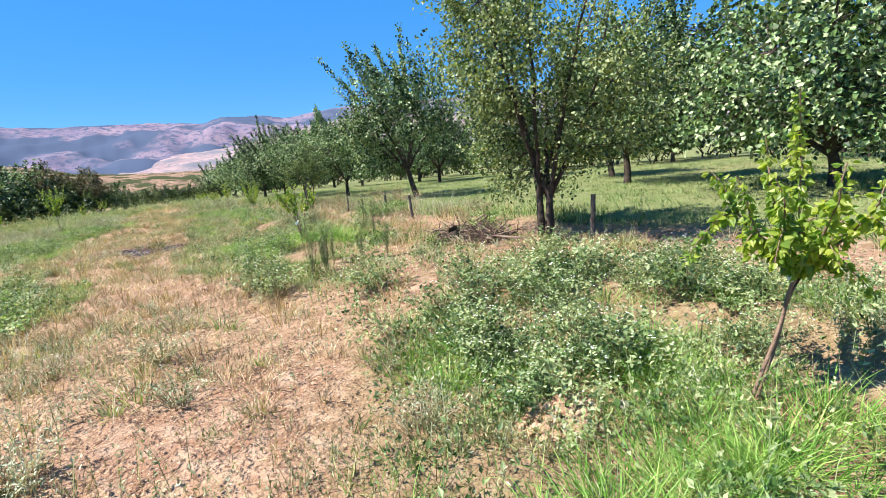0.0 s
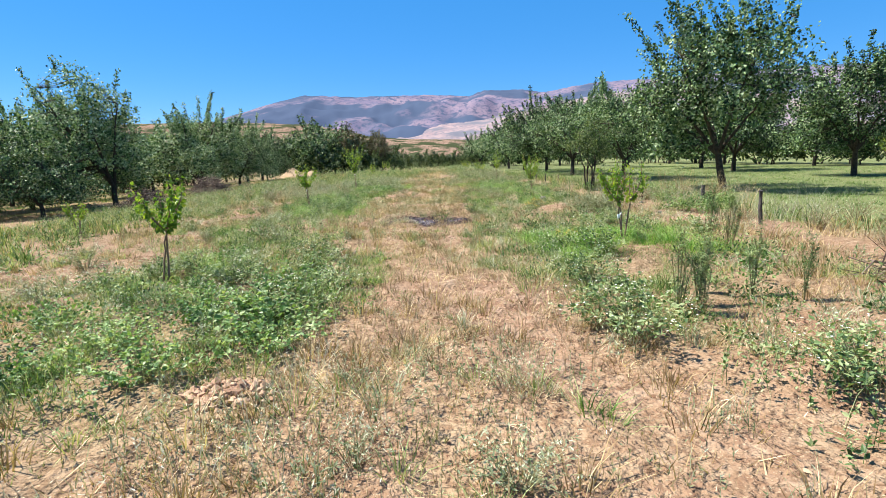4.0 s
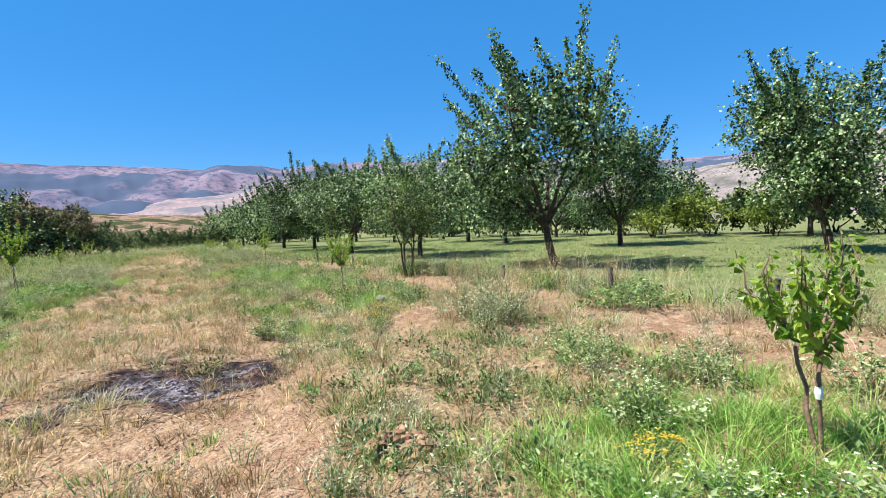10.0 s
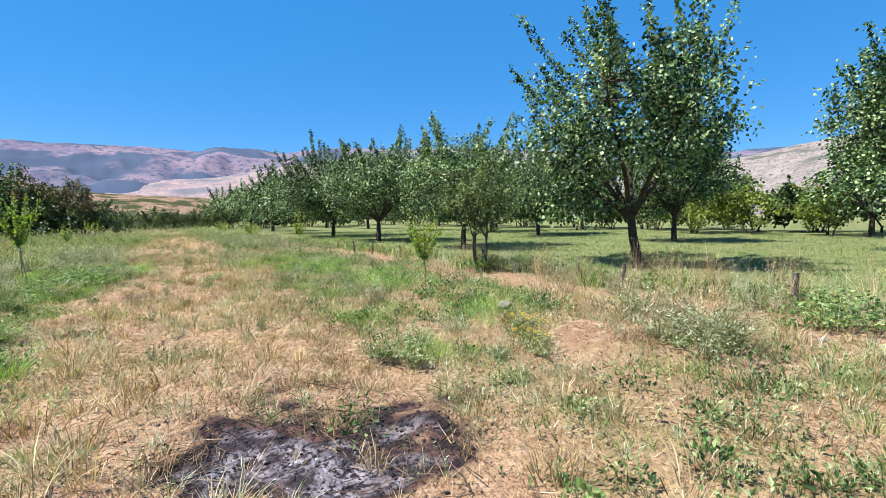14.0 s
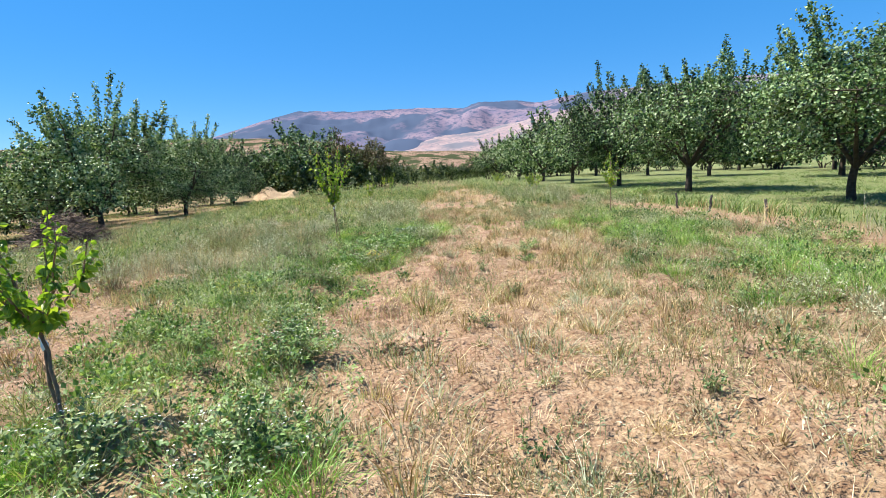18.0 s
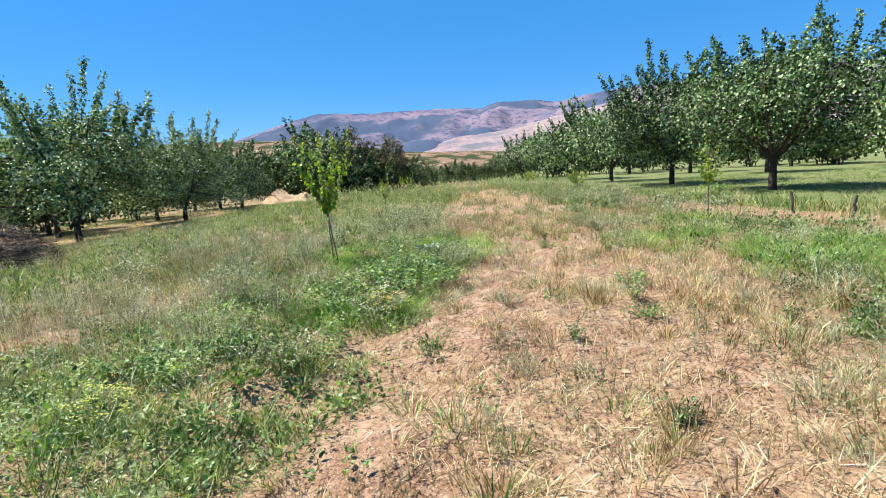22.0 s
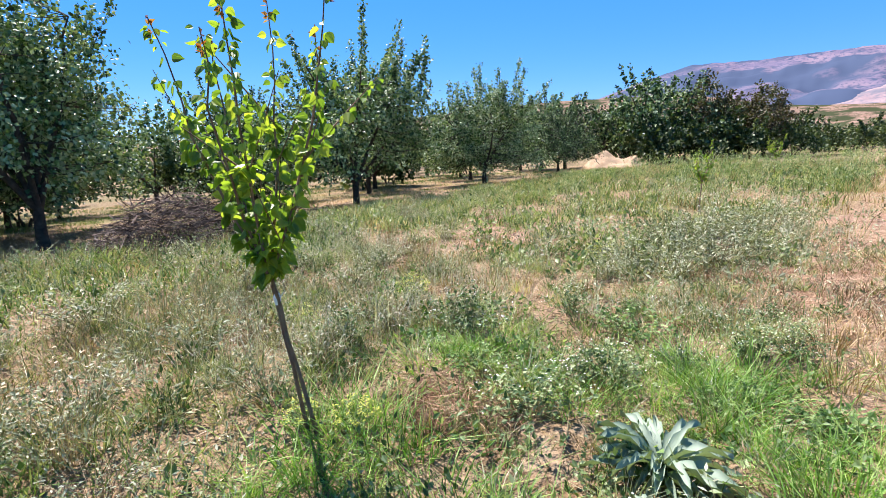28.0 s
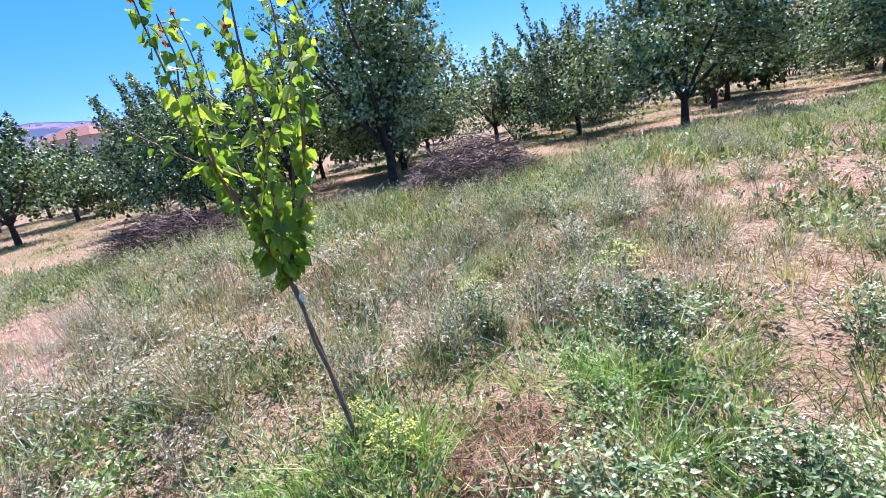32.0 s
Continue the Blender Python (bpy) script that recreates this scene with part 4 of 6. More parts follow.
tufts("brown_tufts", "brown dead weed tufts on bare soil", M_DEAD, 53, 2200, 30, (0.06, 0.20), lambda x, y: (1 - burn_mask(x, y)) * step(vnoise(x, y, 1.8, 43), 0.4, 0.8))
tufts("lane_stubble", "standing pale straw stubble on the dry lane", M_DRY, 59, 4000, 30, (0.04, 0.13), lambda x, y: on_lane(x, y) * (1 - burn_mask(x, y)) * (1 - 0.8 * bare(x, y)) * (0.15 + 0.85 * step(vnoise(x, y, 0.8, 98), 0.4, 0.65)), (0.003, 0.006), 0.07, (-1.6, 5.8, -14.0, 34.0))
tufts("reddish_stubble", "reddish brown dry stubble where the row meets the lane", M_RED_STRAW, 50, 420, 26, (0.04, 0.14), lambda x, y: 0.2 + 0.8 * step(vnoise(x, y, 0.7, 99), 0.35, 0.6), (0.004, 0.008), 0.08, (-0.3, 2.2, 15.3, 19.5))
tufts("meadow_tufts", "tall pale seed grass in the meadow", M_DRY, 54, 900, 22, (0.25, 0.55), lambda x, y: outside(x, y) * 0.8, (0.004, 0.007), 0.07, MIDBOX)


def sprigs(name, label, material, seed, n, accept, each, h, leaf, ratio, lv=8, spread=0.16, box=NEARBOX, rise=0.7):
    """Small leafy weeds in loose clusters, too many to count."""
    rng = np.random.RandomState(seed)
    x, y = scatter(rng, n, *box)
    keep = rng.rand(n) < accept(x, y)
    x, y = np.repeat(x[keep], each), np.repeat(y[keep], each)
    size = np.repeat(rng.uniform(0.55, 1.3, keep.sum()), each)
    k = len(x)
    x, y = x + rng.randn(k) * spread * size, y + rng.randn(k) * spread * size
    hh = rng.uniform(h[0], h[1], k) * size
    lean = rng.randn(k, 2) * (hh * 0.3)[:, None]
    base = np.stack([x, y, ground_z(x, y) - 0.01], 1)
    pile = Pile()
    blades(pile, base, lean, hh, np.full(k, 0.004), rng)
    q = rng.uniform(0.15, 1.0, (k, lv, 1))
    at = base[:, None] + np.concatenate([lean, hh[:, None]], 1)[:, None] * q
    way = rng.randn(k, lv, 3) * [1, 1, 0.5] + [0, 0, rise]
    size = leaf * rng.uniform(0.5, 1.3, (k, lv)) * (1.2 - 0.6 * q[..., 0])
    leaves(pile, at.reshape(-1, 3), way.reshape(-1, 3), rng.randn(k * lv, 3) * 0.4 + [0, 0, 1], size.ravel(), size.ravel() * ratio)
    tagged(new(name, pile.mesh(name, material)), label, "weed", kind="stuff")


def mounds(name, label, material, seed, n, accept, leaf, ratio, size=(0.10, 0.32), each=80, tall=(0.7, 1.3), box=NEARBOX):
    """Low leafy domes, too many to count: leaves on and in an uneven half ball, with bare stems below."""
    rng = np.random.RandomState(seed)
    x, y = scatter(rng, n, *box)
    keep = rng.rand(n) < accept(x, y)
    x, y = x[keep], y[keep]
    pile = Pile()
    for a, b, c in zip(x, y, ground_z(x, y)):
        r = rng.uniform(*size)
        h = r * rng.uniform(*tall)
        k = int(each * (0.5 + 1.2 * r / size[1]) * rng.uniform(0.7, 1.2))
        d = unit(rng.randn(k, 3) * [1, 1, 0.8])
        d[:, 2] = np.abs(d[:, 2])
        bulge = 1 + 0.45 * np.sin(3 * np.arctan2(d[:, 1], d[:, 0]) + rng.rand() * 6.3) * rng.rand()
        q = rng.rand(k) ** 0.45 * bulge
        at = np.stack([a + d[:, 0] * q * r, b + d[:, 1] * q * r, c + 0.01 + d[:, 2] * q * h], 1)
        le = leaf * rng.uniform(0.55, 1.35, k)
        leaves(pile, at, d + rng.randn(k, 3) * 0.7 + [0, 0, 0.35], d + rng.randn(k, 3) * 0.45 + [0, 0, 0.5], le, le * ratio)
        m = max(k // 10, 4)
        blades(pile, np.stack([a + rng.randn(m) * r * 0.25, b + rng.randn(m) * r * 0.25, np.full(m, c - 0.02)], 1), rng.randn(m, 2) * r * 0.5, h * rng.uniform(0.6, 1.25, m), np.full(m, 0.006), rng)
    tagged(new(name, pile.mesh(name, material)), label, "weed", kind="stuff")


def weedy(x, y):
    return (1 - burn_mask(x, y)) * (0.12 + 0.88 * step(cover(x, y)[0], 0.25, 0.7))


sprigs("leafy_sprigs", "small leafy green weeds mixed through the grass", M_WEED, 56, 1500, lambda x, y: weedy(x, y) * step(vnoise(x, y, 1.5, 51), 0.4, 0.7), 9, (0.08, 0.26), 0.042, 0.6)
sprigs("grey_sprigs", "fine grey-green weeds mixed through the grass", M_WEED_GREY, 57, 2300, lambda x, y: np.maximum(weedy(x, y), 0.35) * step(vnoise(x, y, 1.2, 52), 0.45, 0.75) * (1 - burn_mask(x, y)), 9, (0.08, 0.32), 0.034, 0.4)
sprigs("brown_sprigs", "small withered brown weeds on bare soil", M_DEAD, 58, 1500, lambda x, y: (1 - burn_mask(x, y)) * step(vnoise(x, y, 1.1, 53), 0.5, 0.8), 7, (0.06, 0.24), 0.026, 0.22, 6, rise=1.4)


WIDEBOX, FARBOX = (-5.2, 7.2, -14.2, 19.0), (-10.5, 8.5, 16.0, 40.0)
mounds("green_weed_mounds", "low domes of leafy green weeds along the rows", M_WEED, 401, 1500, lambda x, y: weedy(x, y) * step(vnoise(x, y, 1.4, 91), 0.35, 0.65) * (1 - 0.85 * on_lane(x, y)), 0.042, 0.5, box=WIDEBOX)
mounds("grey_weed_mounds", "low domes of grey-green fine-leaved weeds", M_WEED_GREY, 402, 1700, lambda x, y: np.maximum(weedy(x, y), 0.3) * step(vnoise(x, y, 1.2, 92), 0.42, 0.68) * (1 - burn_mask(x, y)) * (1 - 0.75 * on_lane(x, y)), 0.036, 0.32, (0.08, 0.26), 80, box=WIDEBOX)
mounds("broad_weed_mounds", "low domes of broad bright green leaves", M_WEED_BROAD, 403, 800, lambda x, y: weedy(x, y) * step(vnoise(x, y, 1.6, 93), 0.45, 0.7) * (1 - 0.9 * on_lane(x, y)), 0.044, 0.8, (0.10, 0.28), 60, (0.5, 1.0), WIDEBOX)
mounds("withered_mounds", "small withered brown weed domes on dry soil", M_DEAD, 404, 1200, lambda x, y: (1 - burn_mask(x, y)) * step(vnoise(x, y, 1.0, 94), 0.45, 0.75), 0.04, 0.16, (0.06, 0.18), 50, (0.6, 1.1), WIDEBOX)
mounds("olive_mounds", "small olive weed domes on the dry lane", M_OLIVE, 405, 900, lambda x, y: (1 - burn_mask(x, y)) * step(vnoise(x, y, 0.9, 95), 0.5, 0.75), 0.036, 0.28, (0.06, 0.18), 55, (0.6, 1.2), WIDEBOX)
mounds("far_green_mounds", "leafy green weed domes far along the lane", M_WEED, 406, 520, lambda x, y: step(cover(x, y)[0], 0.15, 0.6) * (1 - on_lane(x, y)), 0.085, 0.5, (0.15, 0.42), 46, box=FARBOX)
mounds("far_grey_mounds", "grey-green weed domes far along the lane", M_WEED_GREY, 407, 620, lambda x, y: (0.25 + 0.75 * step(vnoise(x, y, 1.8, 96), 0.4, 0.65)) * (1 - 0.93 * on_lane(x, y)), 0.075, 0.35, (0.15, 0.40), 46, box=FARBOX)
mounds("meadow_green_mounds", "leafy green weed domes in the meadow", M_WEED, 408, 420, lambda x, y: step(cover(x, y)[0], 0.2, 0.6), 0.06, 0.45, (0.12, 0.36), 60, box=(-11.5, -5.0, -4.0, 17.0))


SIDE = (-6.4, -2.5, -1.0, 8.5)
mounds("side_olive_mounds", "olive weed domes on bare soil beside the row", M_OLIVE, 409, 90, lambda x, y: 0.3 + 0.7 * step(vnoise(x, y, 1.1, 87), 0.4, 0.6), 0.04, 0.3, (0.10, 0.28), 80, (0.7, 1.4), SIDE)
mounds("side_green_mounds", "green weed domes on bare soil beside the row", M_WEED, 410, 70, lambda x, y: 0.2 + 0.8 * step(vnoise(x, y, 1.4, 88), 0.45, 0.65), 0.042, 0.45, (0.10, 0.30), 90, (0.6, 1.1), SIDE)
BAND = (-3.3, -1.1, 4.2, 7.4)
mounds("band_green_mounds", "leafy green weeds crowding the sapling row", M_WEED, 411, 60, lambda x, y: 0.3 + 0.7 * step(vnoise(x, y, 0.9, 113), 0.4, 0.6), 0.04, 0.5, (0.10, 0.30), 90, (0.6, 1.1), BAND)
mounds("band_broad_mounds", "broad green weeds crowding the sapling row", M_WEED_BROAD, 412, 36, lambda x, y: 0.3 + 0.7 * step(vnoise(x, y, 0.9, 114), 0.4, 0.6), 0.042, 0.8, (0.10, 0.26), 70, (0.5, 1.0), BAND)
mounds("tangled_grey_mounds", "tangled thin grey-green weeds beside the sapling row", M_WEED_GREY, 413, 150, lambda x, y: 0.25 + 0.75 * step(vnoise(x, y, 1.0, 115), 0.4, 0.6), 0.05, 0.16, (0.14, 0.34), 110, (0.9, 1.6), (-5.2, -1.8, 10.0, 16.5))
mounds("tangled_olive_mounds", "tangled thin olive weeds beside the sapling row", M_OLIVE, 414, 110, lambda x, y: 0.25 + 0.75 * step(vnoise(x, y, 1.0, 116), 0.4, 0.6), 0.05, 0.16, (0.12, 0.30), 100, (0.8, 1.5), (-5.2, -1.8, 10.0, 16.5))
mounds("lane_end_mounds", "small olive weeds on the far lane", M_OLIVE, 415, 260, lambda x, y: on_lane(x, y) * step(vnoise(x, y, 1.2, 117), 0.35, 0.6), 0.06, 0.3, (0.08, 0.22), 40, (0.6, 1.2), (-0.5, 5.5, 14.0, 30.0))
mounds("lane_end_green_mounds", "small green weeds on the far lane", M_WEED_GREY, 416, 200, lambda x, y: on_lane(x, y) * step(vnoise(x, y, 1.2, 118), 0.4, 0.6), 0.06, 0.35, (0.08, 0.24), 40, (0.6, 1.2), (0.0, 5.5, 17.0, 32.0))
LANE = (-1.2, 5.0, -13.5, 18.0)
sprigs("olive_sprigs", "olive and grey weeds growing in clusters on the lane", M_OLIVE, 64, 2000, lambda x, y: (1 - burn_mask(x, y)) * step(vnoise(x, y, 0.8, 57), 0.45, 0.75), 10, (0.06, 0.24), 0.034, 0.24, 6, 0.13, LANE, 1.5)
sprigs("lane_grey_sprigs", "grey-green weeds growing in clusters on the lane", M_WEED_GREY, 65, 900, lambda x, y: (1 - burn_mask(x, y)) * step(vnoise(x, y, 0.9, 58), 0.5, 0.75), 10, (0.06, 0.26), 0.034, 0.26, 6, 0.11, LANE, 1.4)
sprigs("stubble_sprigs", "dry brown weed stubble on the lane", M_DEAD, 66, 1500, lambda x, y: (1 - burn_mask(x, y)) * step(vnoise(x, y, 0.9, 59), 0.45, 0.75), 9, (0.06, 0.26), 0.030, 0.2, 5, 0.13, LANE, 1.5)
sprigs("broad_sprigs", "leafy broad weeds crowding the sapling row", M_WEED_BROAD, 67, 700, lambda x, y: weedy(x, y) * step(vnoise(x, y, 1.3, 60), 0.4, 0.65), 9, (0.08, 0.26), 0.036, 0.75, 7, 0.15, (-3.2, 0.4, -9.5, 11.3))


sprigs("bleached_stalks", "bleached thin dry stalks among the weeds", M_BLEACH, 68, 560, lambda x, y: step(vnoise(x, y, 1.4, 61), 0.3, 0.65), 11, (0.2, 0.55), 0.03, 0.3, 4, 0.17, (-5.5, -1.7, 8.4, 16.5))
sprigs("edge_stalks", "bleached dry stalks along the field edge", M_BLEACH, 69, 260, lambda x, y: step(vnoise(x, y, 1.1, 62), 0.5, 0.75), 11, (0.25, 0.75), 0.03, 0.3, 4, 0.18, (7.3, 9.8, -3.0, 8.5))
sprigs("row_sprigs", "tall leafy green weeds around the leaning sapling", M_WEED, 70, 330, lambda x, y: (0.25 + step(vnoise(x, y, 1.2, 63), 0.35, 0.6)) * (1 - on_lane(x, y)) * step(np.hypot(x - 5.9, y + 9.0), 0.8, 1.6), 10, (0.12, 0.38), 0.045, 0.5, 8, 0.16, (2.6, 6.2, -14.0, -8.6))
for seed, n, h, leaf, m, name, label, box in ((71, 300, (0.35, 0.95), 0.12, M_WEED, "thicket_edge_weeds", "tall green weeds along the foot of the thicket", (-9.0, 11.0, 40.0, 52.0)),
                                               (72, 110, (0.3, 0.75), 0.06, M_WEED_GREY, "far_row_weeds", "tall grey-green weeds at the end of the sapling row", (-2.4, 0.9, 16.6, 24.0)),
                                               (73, 170, (0.3, 0.85), 0.06, M_WEED_GREY, "far_row_weeds", "tall grey-green weeds at the end of the sapling row", (4.6, 8.0, 16.5, 27.0)),
                                               (74, 120, (0.3, 0.8), 0.08, M_WEED, "far_strip_weeds", "tall green weeds far along the lane", (-4.0, 8.0, 26.0, 40.0))):
    sprigs(name, label, m, seed, n, lambda x, y: 0.15 + 0.85 * step(vnoise(x, y, 1.6, 64), 0.4, 0.65), 9, h, leaf, 0.42, 7, 0.25, box)
sprigs("corner_grey_sprigs", "grey withered weeds on bare soil beside the lane", M_WEED_GREY, 75, 420, lambda x, y: step(vnoise(x, y, 1.0, 65), 0.45, 0.7), 10, (0.1, 0.36), 0.036, 0.35, 7, 0.15, (-4.5, 0.4, -13.8, -8.0))
sprigs("corner_dead_sprigs", "bleached withered weeds on bare soil beside the lane", M_BLEACH, 76, 380, lambda x, y: step(vnoise(x, y, 1.1, 66), 0.45, 0.7), 10, (0.1, 0.38), 0.03, 0.25, 5, 0.16, (-4.5, 0.4, -13.8, -8.0))
sprigs("row_end_weeds", "grey-green leafy weeds where the sapling row meets the lane", M_WEED_GREY, 77, 150, lambda x, y: 0.2 + 0.8 * step(vnoise(x, y, 1.2, 67), 0.35, 0.6), 9, (0.15, 0.5), 0.045, 0.42, 7, 0.18, (-1.6, 1.1, 15.4, 20.5))
sprigs("lane_olive_tufts", "olive weeds scattered on the lane edge", M_OLIVE, 78, 190, lambda x, y: step(vnoise(x, y, 0.7, 68), 0.35, 0.6), 9, (0.06, 0.24), 0.034, 0.26, 6, 0.12, (1.5, 4.2, 2.4, 6.5), 1.4)
MEADOW = (-10.5, -5.3, 4.0, 26.0)
sprigs("meadow_grey_sprigs", "fine grey-green weeds in the meadow", M_WEED_GREY, 61, 1000, lambda x, y: step(vnoise(x, y, 1.6, 54), 0.35, 0.7), 10, (0.15, 0.5), 0.045, 0.4, 7, 0.22, MEADOW)
sprigs("meadow_brown_sprigs", "withered brown weeds in the meadow", M_DEAD, 62, 800, lambda x, y: step(vnoise(x, y, 1.9, 55), 0.45, 0.75), 10, (0.15, 0.5), 0.035, 0.35, 5, 0.22, MEADOW)
sprigs("meadow_leafy_sprigs", "leafy green weeds in the meadow", M_WEED, 63, 600, lambda x, y: step(vnoise(x, y, 1.7, 56), 0.45, 0.75), 9, (0.12, 0.4), 0.05, 0.5, 7, 0.2, MEADOW)


def straw_litter():
    rng = np.random.RandomState(9)
    n = 110000
    x, y = scatter(rng, n, -5.5, 7.5, -14.5, 17)
    g, d = cover(x, y)
    keep = rng.rand(n) < (0.05 + step(d, 0.3, 0.8)) * step(vnoise(x, y, 0.45, 14) + 0.6 * (vnoise(x, y, 0.2, 16) - 0.5), 0.35, 0.8) * (1 - 0.7 * g) * (1 - 0.9 * burn_mask(x, y)) * (1 - 0.75 * bare(x, y))
    x, y = x[keep], y[keep]
    k = len(x)
    a, le = rng.rand(k) * 6.283, 0.02 + 0.17 * rng.rand(k) ** 2.5
    dx, dy = np.cos(a) * le * 0.5, np.sin(a) * le * 0.5
    z = ground_z(x, y)
    p = np.stack([x, y, z + rng.uniform(0.004, 0.022, k)], 1)
    d3 = np.stack([dx, dy, rng.randn(k) * 0.02], 1)
    s3 = np.stack([-dy, dx, np.zeros(k)], 1) / le[:, None] * rng.uniform(0.003, 0.008, k)[:, None]
    v = np.stack([p - d3 - s3, p - d3 + s3, p + d3 + s3 * 0.5, p + d3 - s3 * 0.5], 1)
    i = np.arange(k)[:, None] * 4
    me = Pile().add(v.reshape(-1, 3), i + [0, 1, 2, 3]).mesh("straw_litter", M_STRAW)
    tagged(new("straw_litter", me), "loose dry straw lying on the soil", "straw", kind="stuff")


straw_litter()


def lump(rng, size, flat=0.7):
    bm = bmesh.new()
    bmesh.ops.create_icosphere(bm, subdivisions=1, radius=size)
    v = np.array([q.co[:] for q in bm.verts])
    f = np.array([[q.index for q in g.verts] for g in bm.faces])
    bm.free()
    return v * (1 + 0.5 * (rng.rand(len(v), 1) - 0.5)) * [1, 1, flat], f


def soil_clods():
    rng = np.random.RandomState(12)
    pile = Pile()
    n = 15000
    x, y = scatter(rng, n, -5.5, 7.5, -14, 16)
    g, d = cover(x, y)
    keep = rng.rand(n) < np.clip(1.1 - g - 0.5 * d, 0.05, 1) * step(vnoise(x, y, 0.9, 33), 0.4, 0.7)
    x, y = x[keep], y[keep]
    px, py = scatter(rng, 420, -1.2, 4.6, -14, 17)
    keep = cover(px, py)[0] < 0.45
    px, py = np.repeat(px[keep], 26), np.repeat(py[keep], 26)
    x, y = np.concatenate([x, px + 0.13 * rng.randn(len(px))]), np.concatenate([y, py + 0.10 * rng.randn(len(py))])
    keep = burn_mask(x, y) < 0.1
    x, y = x[keep], y[keep]
    shape = np.array([[1, 0, 0], [0, 1, 0], [-1, 0, 0], [0, -1, 0], [0, 0, 0.8], [0, 0, -0.8]], float)
    f = np.array([[0, 1, 4], [1, 2, 4], [2, 3, 4], [3, 0, 4], [1, 0, 5], [2, 1, 5], [3, 2, 5], [0, 3, 5]])
    for a, b, c in zip(x, y, ground_z(x, y)):
        turn = rng.rand() * 6.283
        spin = np.array([[math.cos(turn), math.sin(turn), 0], [-math.sin(turn), math.cos(turn), 0], [0, 0, 1]])
        s = 0.003 + 0.015 * rng.rand() ** 2.5 + (0.012 if rng.rand() < 0.03 else 0)
        pile.add(shape @ spin * (1 + 0.9 * (rng.rand(len(shape), 1) - 0.5)) * s * [rng.uniform(0.7, 1.5), rng.uniform(0.7, 1.5), 0.8] + [a, b, c + 0.2 * s], f)
    tagged(new("soil_clods", pile.mesh("soil_clods", M_CLOD)), "crumbled reddish soil clods on bare ground", "soil", kind="stuff")


soil_clods()


# ---- saplings ----
def sapling_kind(seed, height, crown_from, stems, n, leaf=0.075, lean=(0, 0), red=True, tilt=(0.15, 0.5), twin=False, droop=0.0, fan=False):
    """stems: rods that rise from the fork. Returns meshes for trunks, rods, leaves, tips."""
    rng = np.random.RandomState(seed)
    trunks, rod_meshes, lv, tips = [], [], Pile(), Pile()
    u = np.linspace(0, 1, 7)[:, None]
    heads = [np.array([lean[0], lean[1], crown_from - 0.04])]
    if fan:
        heads = [np.array([0.095 * math.cos(q), 0.095 * math.sin(q), crown_from * f]) for q, f in ((3.0, 0.86), (1.4, 0.95), (0.1, 0.90))]
        for top in heads:
            pile = Pile()
            tube(pile, top * (u ** [0.8, 0.8, 1.0]) - [0, 0, 0.04] + 0.008 * rng.randn(7, 3) * u, 0.013, 0.009, 7)
            trunks.append(pile.mesh("trunk", M_BARK_YOUNG, True))
    for s in range(0 if fan else 2 if twin else 1):
        shift = np.array([-0.06, 0.0, 0]) * s * (1 - u)
        tp = np.concatenate([np.array(lean) * u, crown_from * (0.96 if s else 1) * u], 1) - [0, 0, 0.04] + 0.008 * rng.randn(7, 3) * u + shift * 1.3
        pile = Pile()
        tube(pile, tp, 0.0115, 0.009, 7)
        trunks.append(pile.mesh("trunk", M_BARK_YOUNG, True))
    rods = []
    for k in range(stems):
        head = heads[k % len(heads)]
        az = math.atan2(head[1], head[0]) + rng.randn() * 0.8 if fan else 6.283 * (k + 0.5 * rng.rand()) / stems
        tl = rng.uniform(*tilt)
        le = (height - crown_from) * rng.uniform(0.7, 1.0) * (1.15 if k == 0 else 1)
        if droop and k == 0:
            tl, le = 0.08, height - crown_from
        elif droop:
            le *= 1.05 - 0.5 * (tl - tilt[0]) / (tilt[1] - tilt[0])
        d = unit(np.array([math.cos(az) * tl, math.sin(az) * tl, 1.0]))
        w = np.linspace(0, 1, 8)[:, None]
        rp = head + d * le * w + np.array([math.cos(az), math.sin(az), 0]) * 0.07 * np.sin(w * 3) + 0.012 * rng.randn(8, 3) * w
        pile = Pile()
        tube(pile, rp, 0.009, 0.0025, 5)
        rods.append(rp)
        for t in range(2):
            b0 = rp[rng.randint(1, 5)]
            sd = unit(d + rng.randn(3) * 0.45)
            q = np.linspace(0, 1, 6)[:, None]
            sp = b0 + sd * le * rng.uniform(0.25, 0.45) * q - np.array([0, 0, 1]) * droop * q ** 2
            tube(pile, sp, 0.005, 0.002, 4)
            rods.append(sp)
        rod_meshes.append(pile.mesh("branch", M_BARK_YOUNG, True))
    lens = np.array([np.linalg.norm(r[-1] - r[0]) for r in rods])
    for rp, part_of in zip(rods, lens / lens.sum()):
        per = max(int(n * part_of), 6)
        idx = rng.uniform(0.03, 1, per) * (len(rp) - 1)
        i0 = np.minimum(idx.astype(int), len(rp) - 2)
        base = rp[i0] + (rp[i0 + 1] - rp[i0]) * (idx - i0)[:, None]
        az = rng.rand(per) * 6.283
        way = np.stack([np.cos(az), np.sin(az), rng.uniform(-2.0, 0.25, per)], 1)
        base = base + unit(way) * 0.022
        size = leaf * rng.uniform(0.5, 1.15, per) * (1.1 - 0.5 * idx / (len(rp) - 1))
        leaves(lv, base, way, rng.randn(per, 3) * 0.9 + [0, 0, 0.6], size, size * rng.uniform(0.75, 0.95, per), "heart")
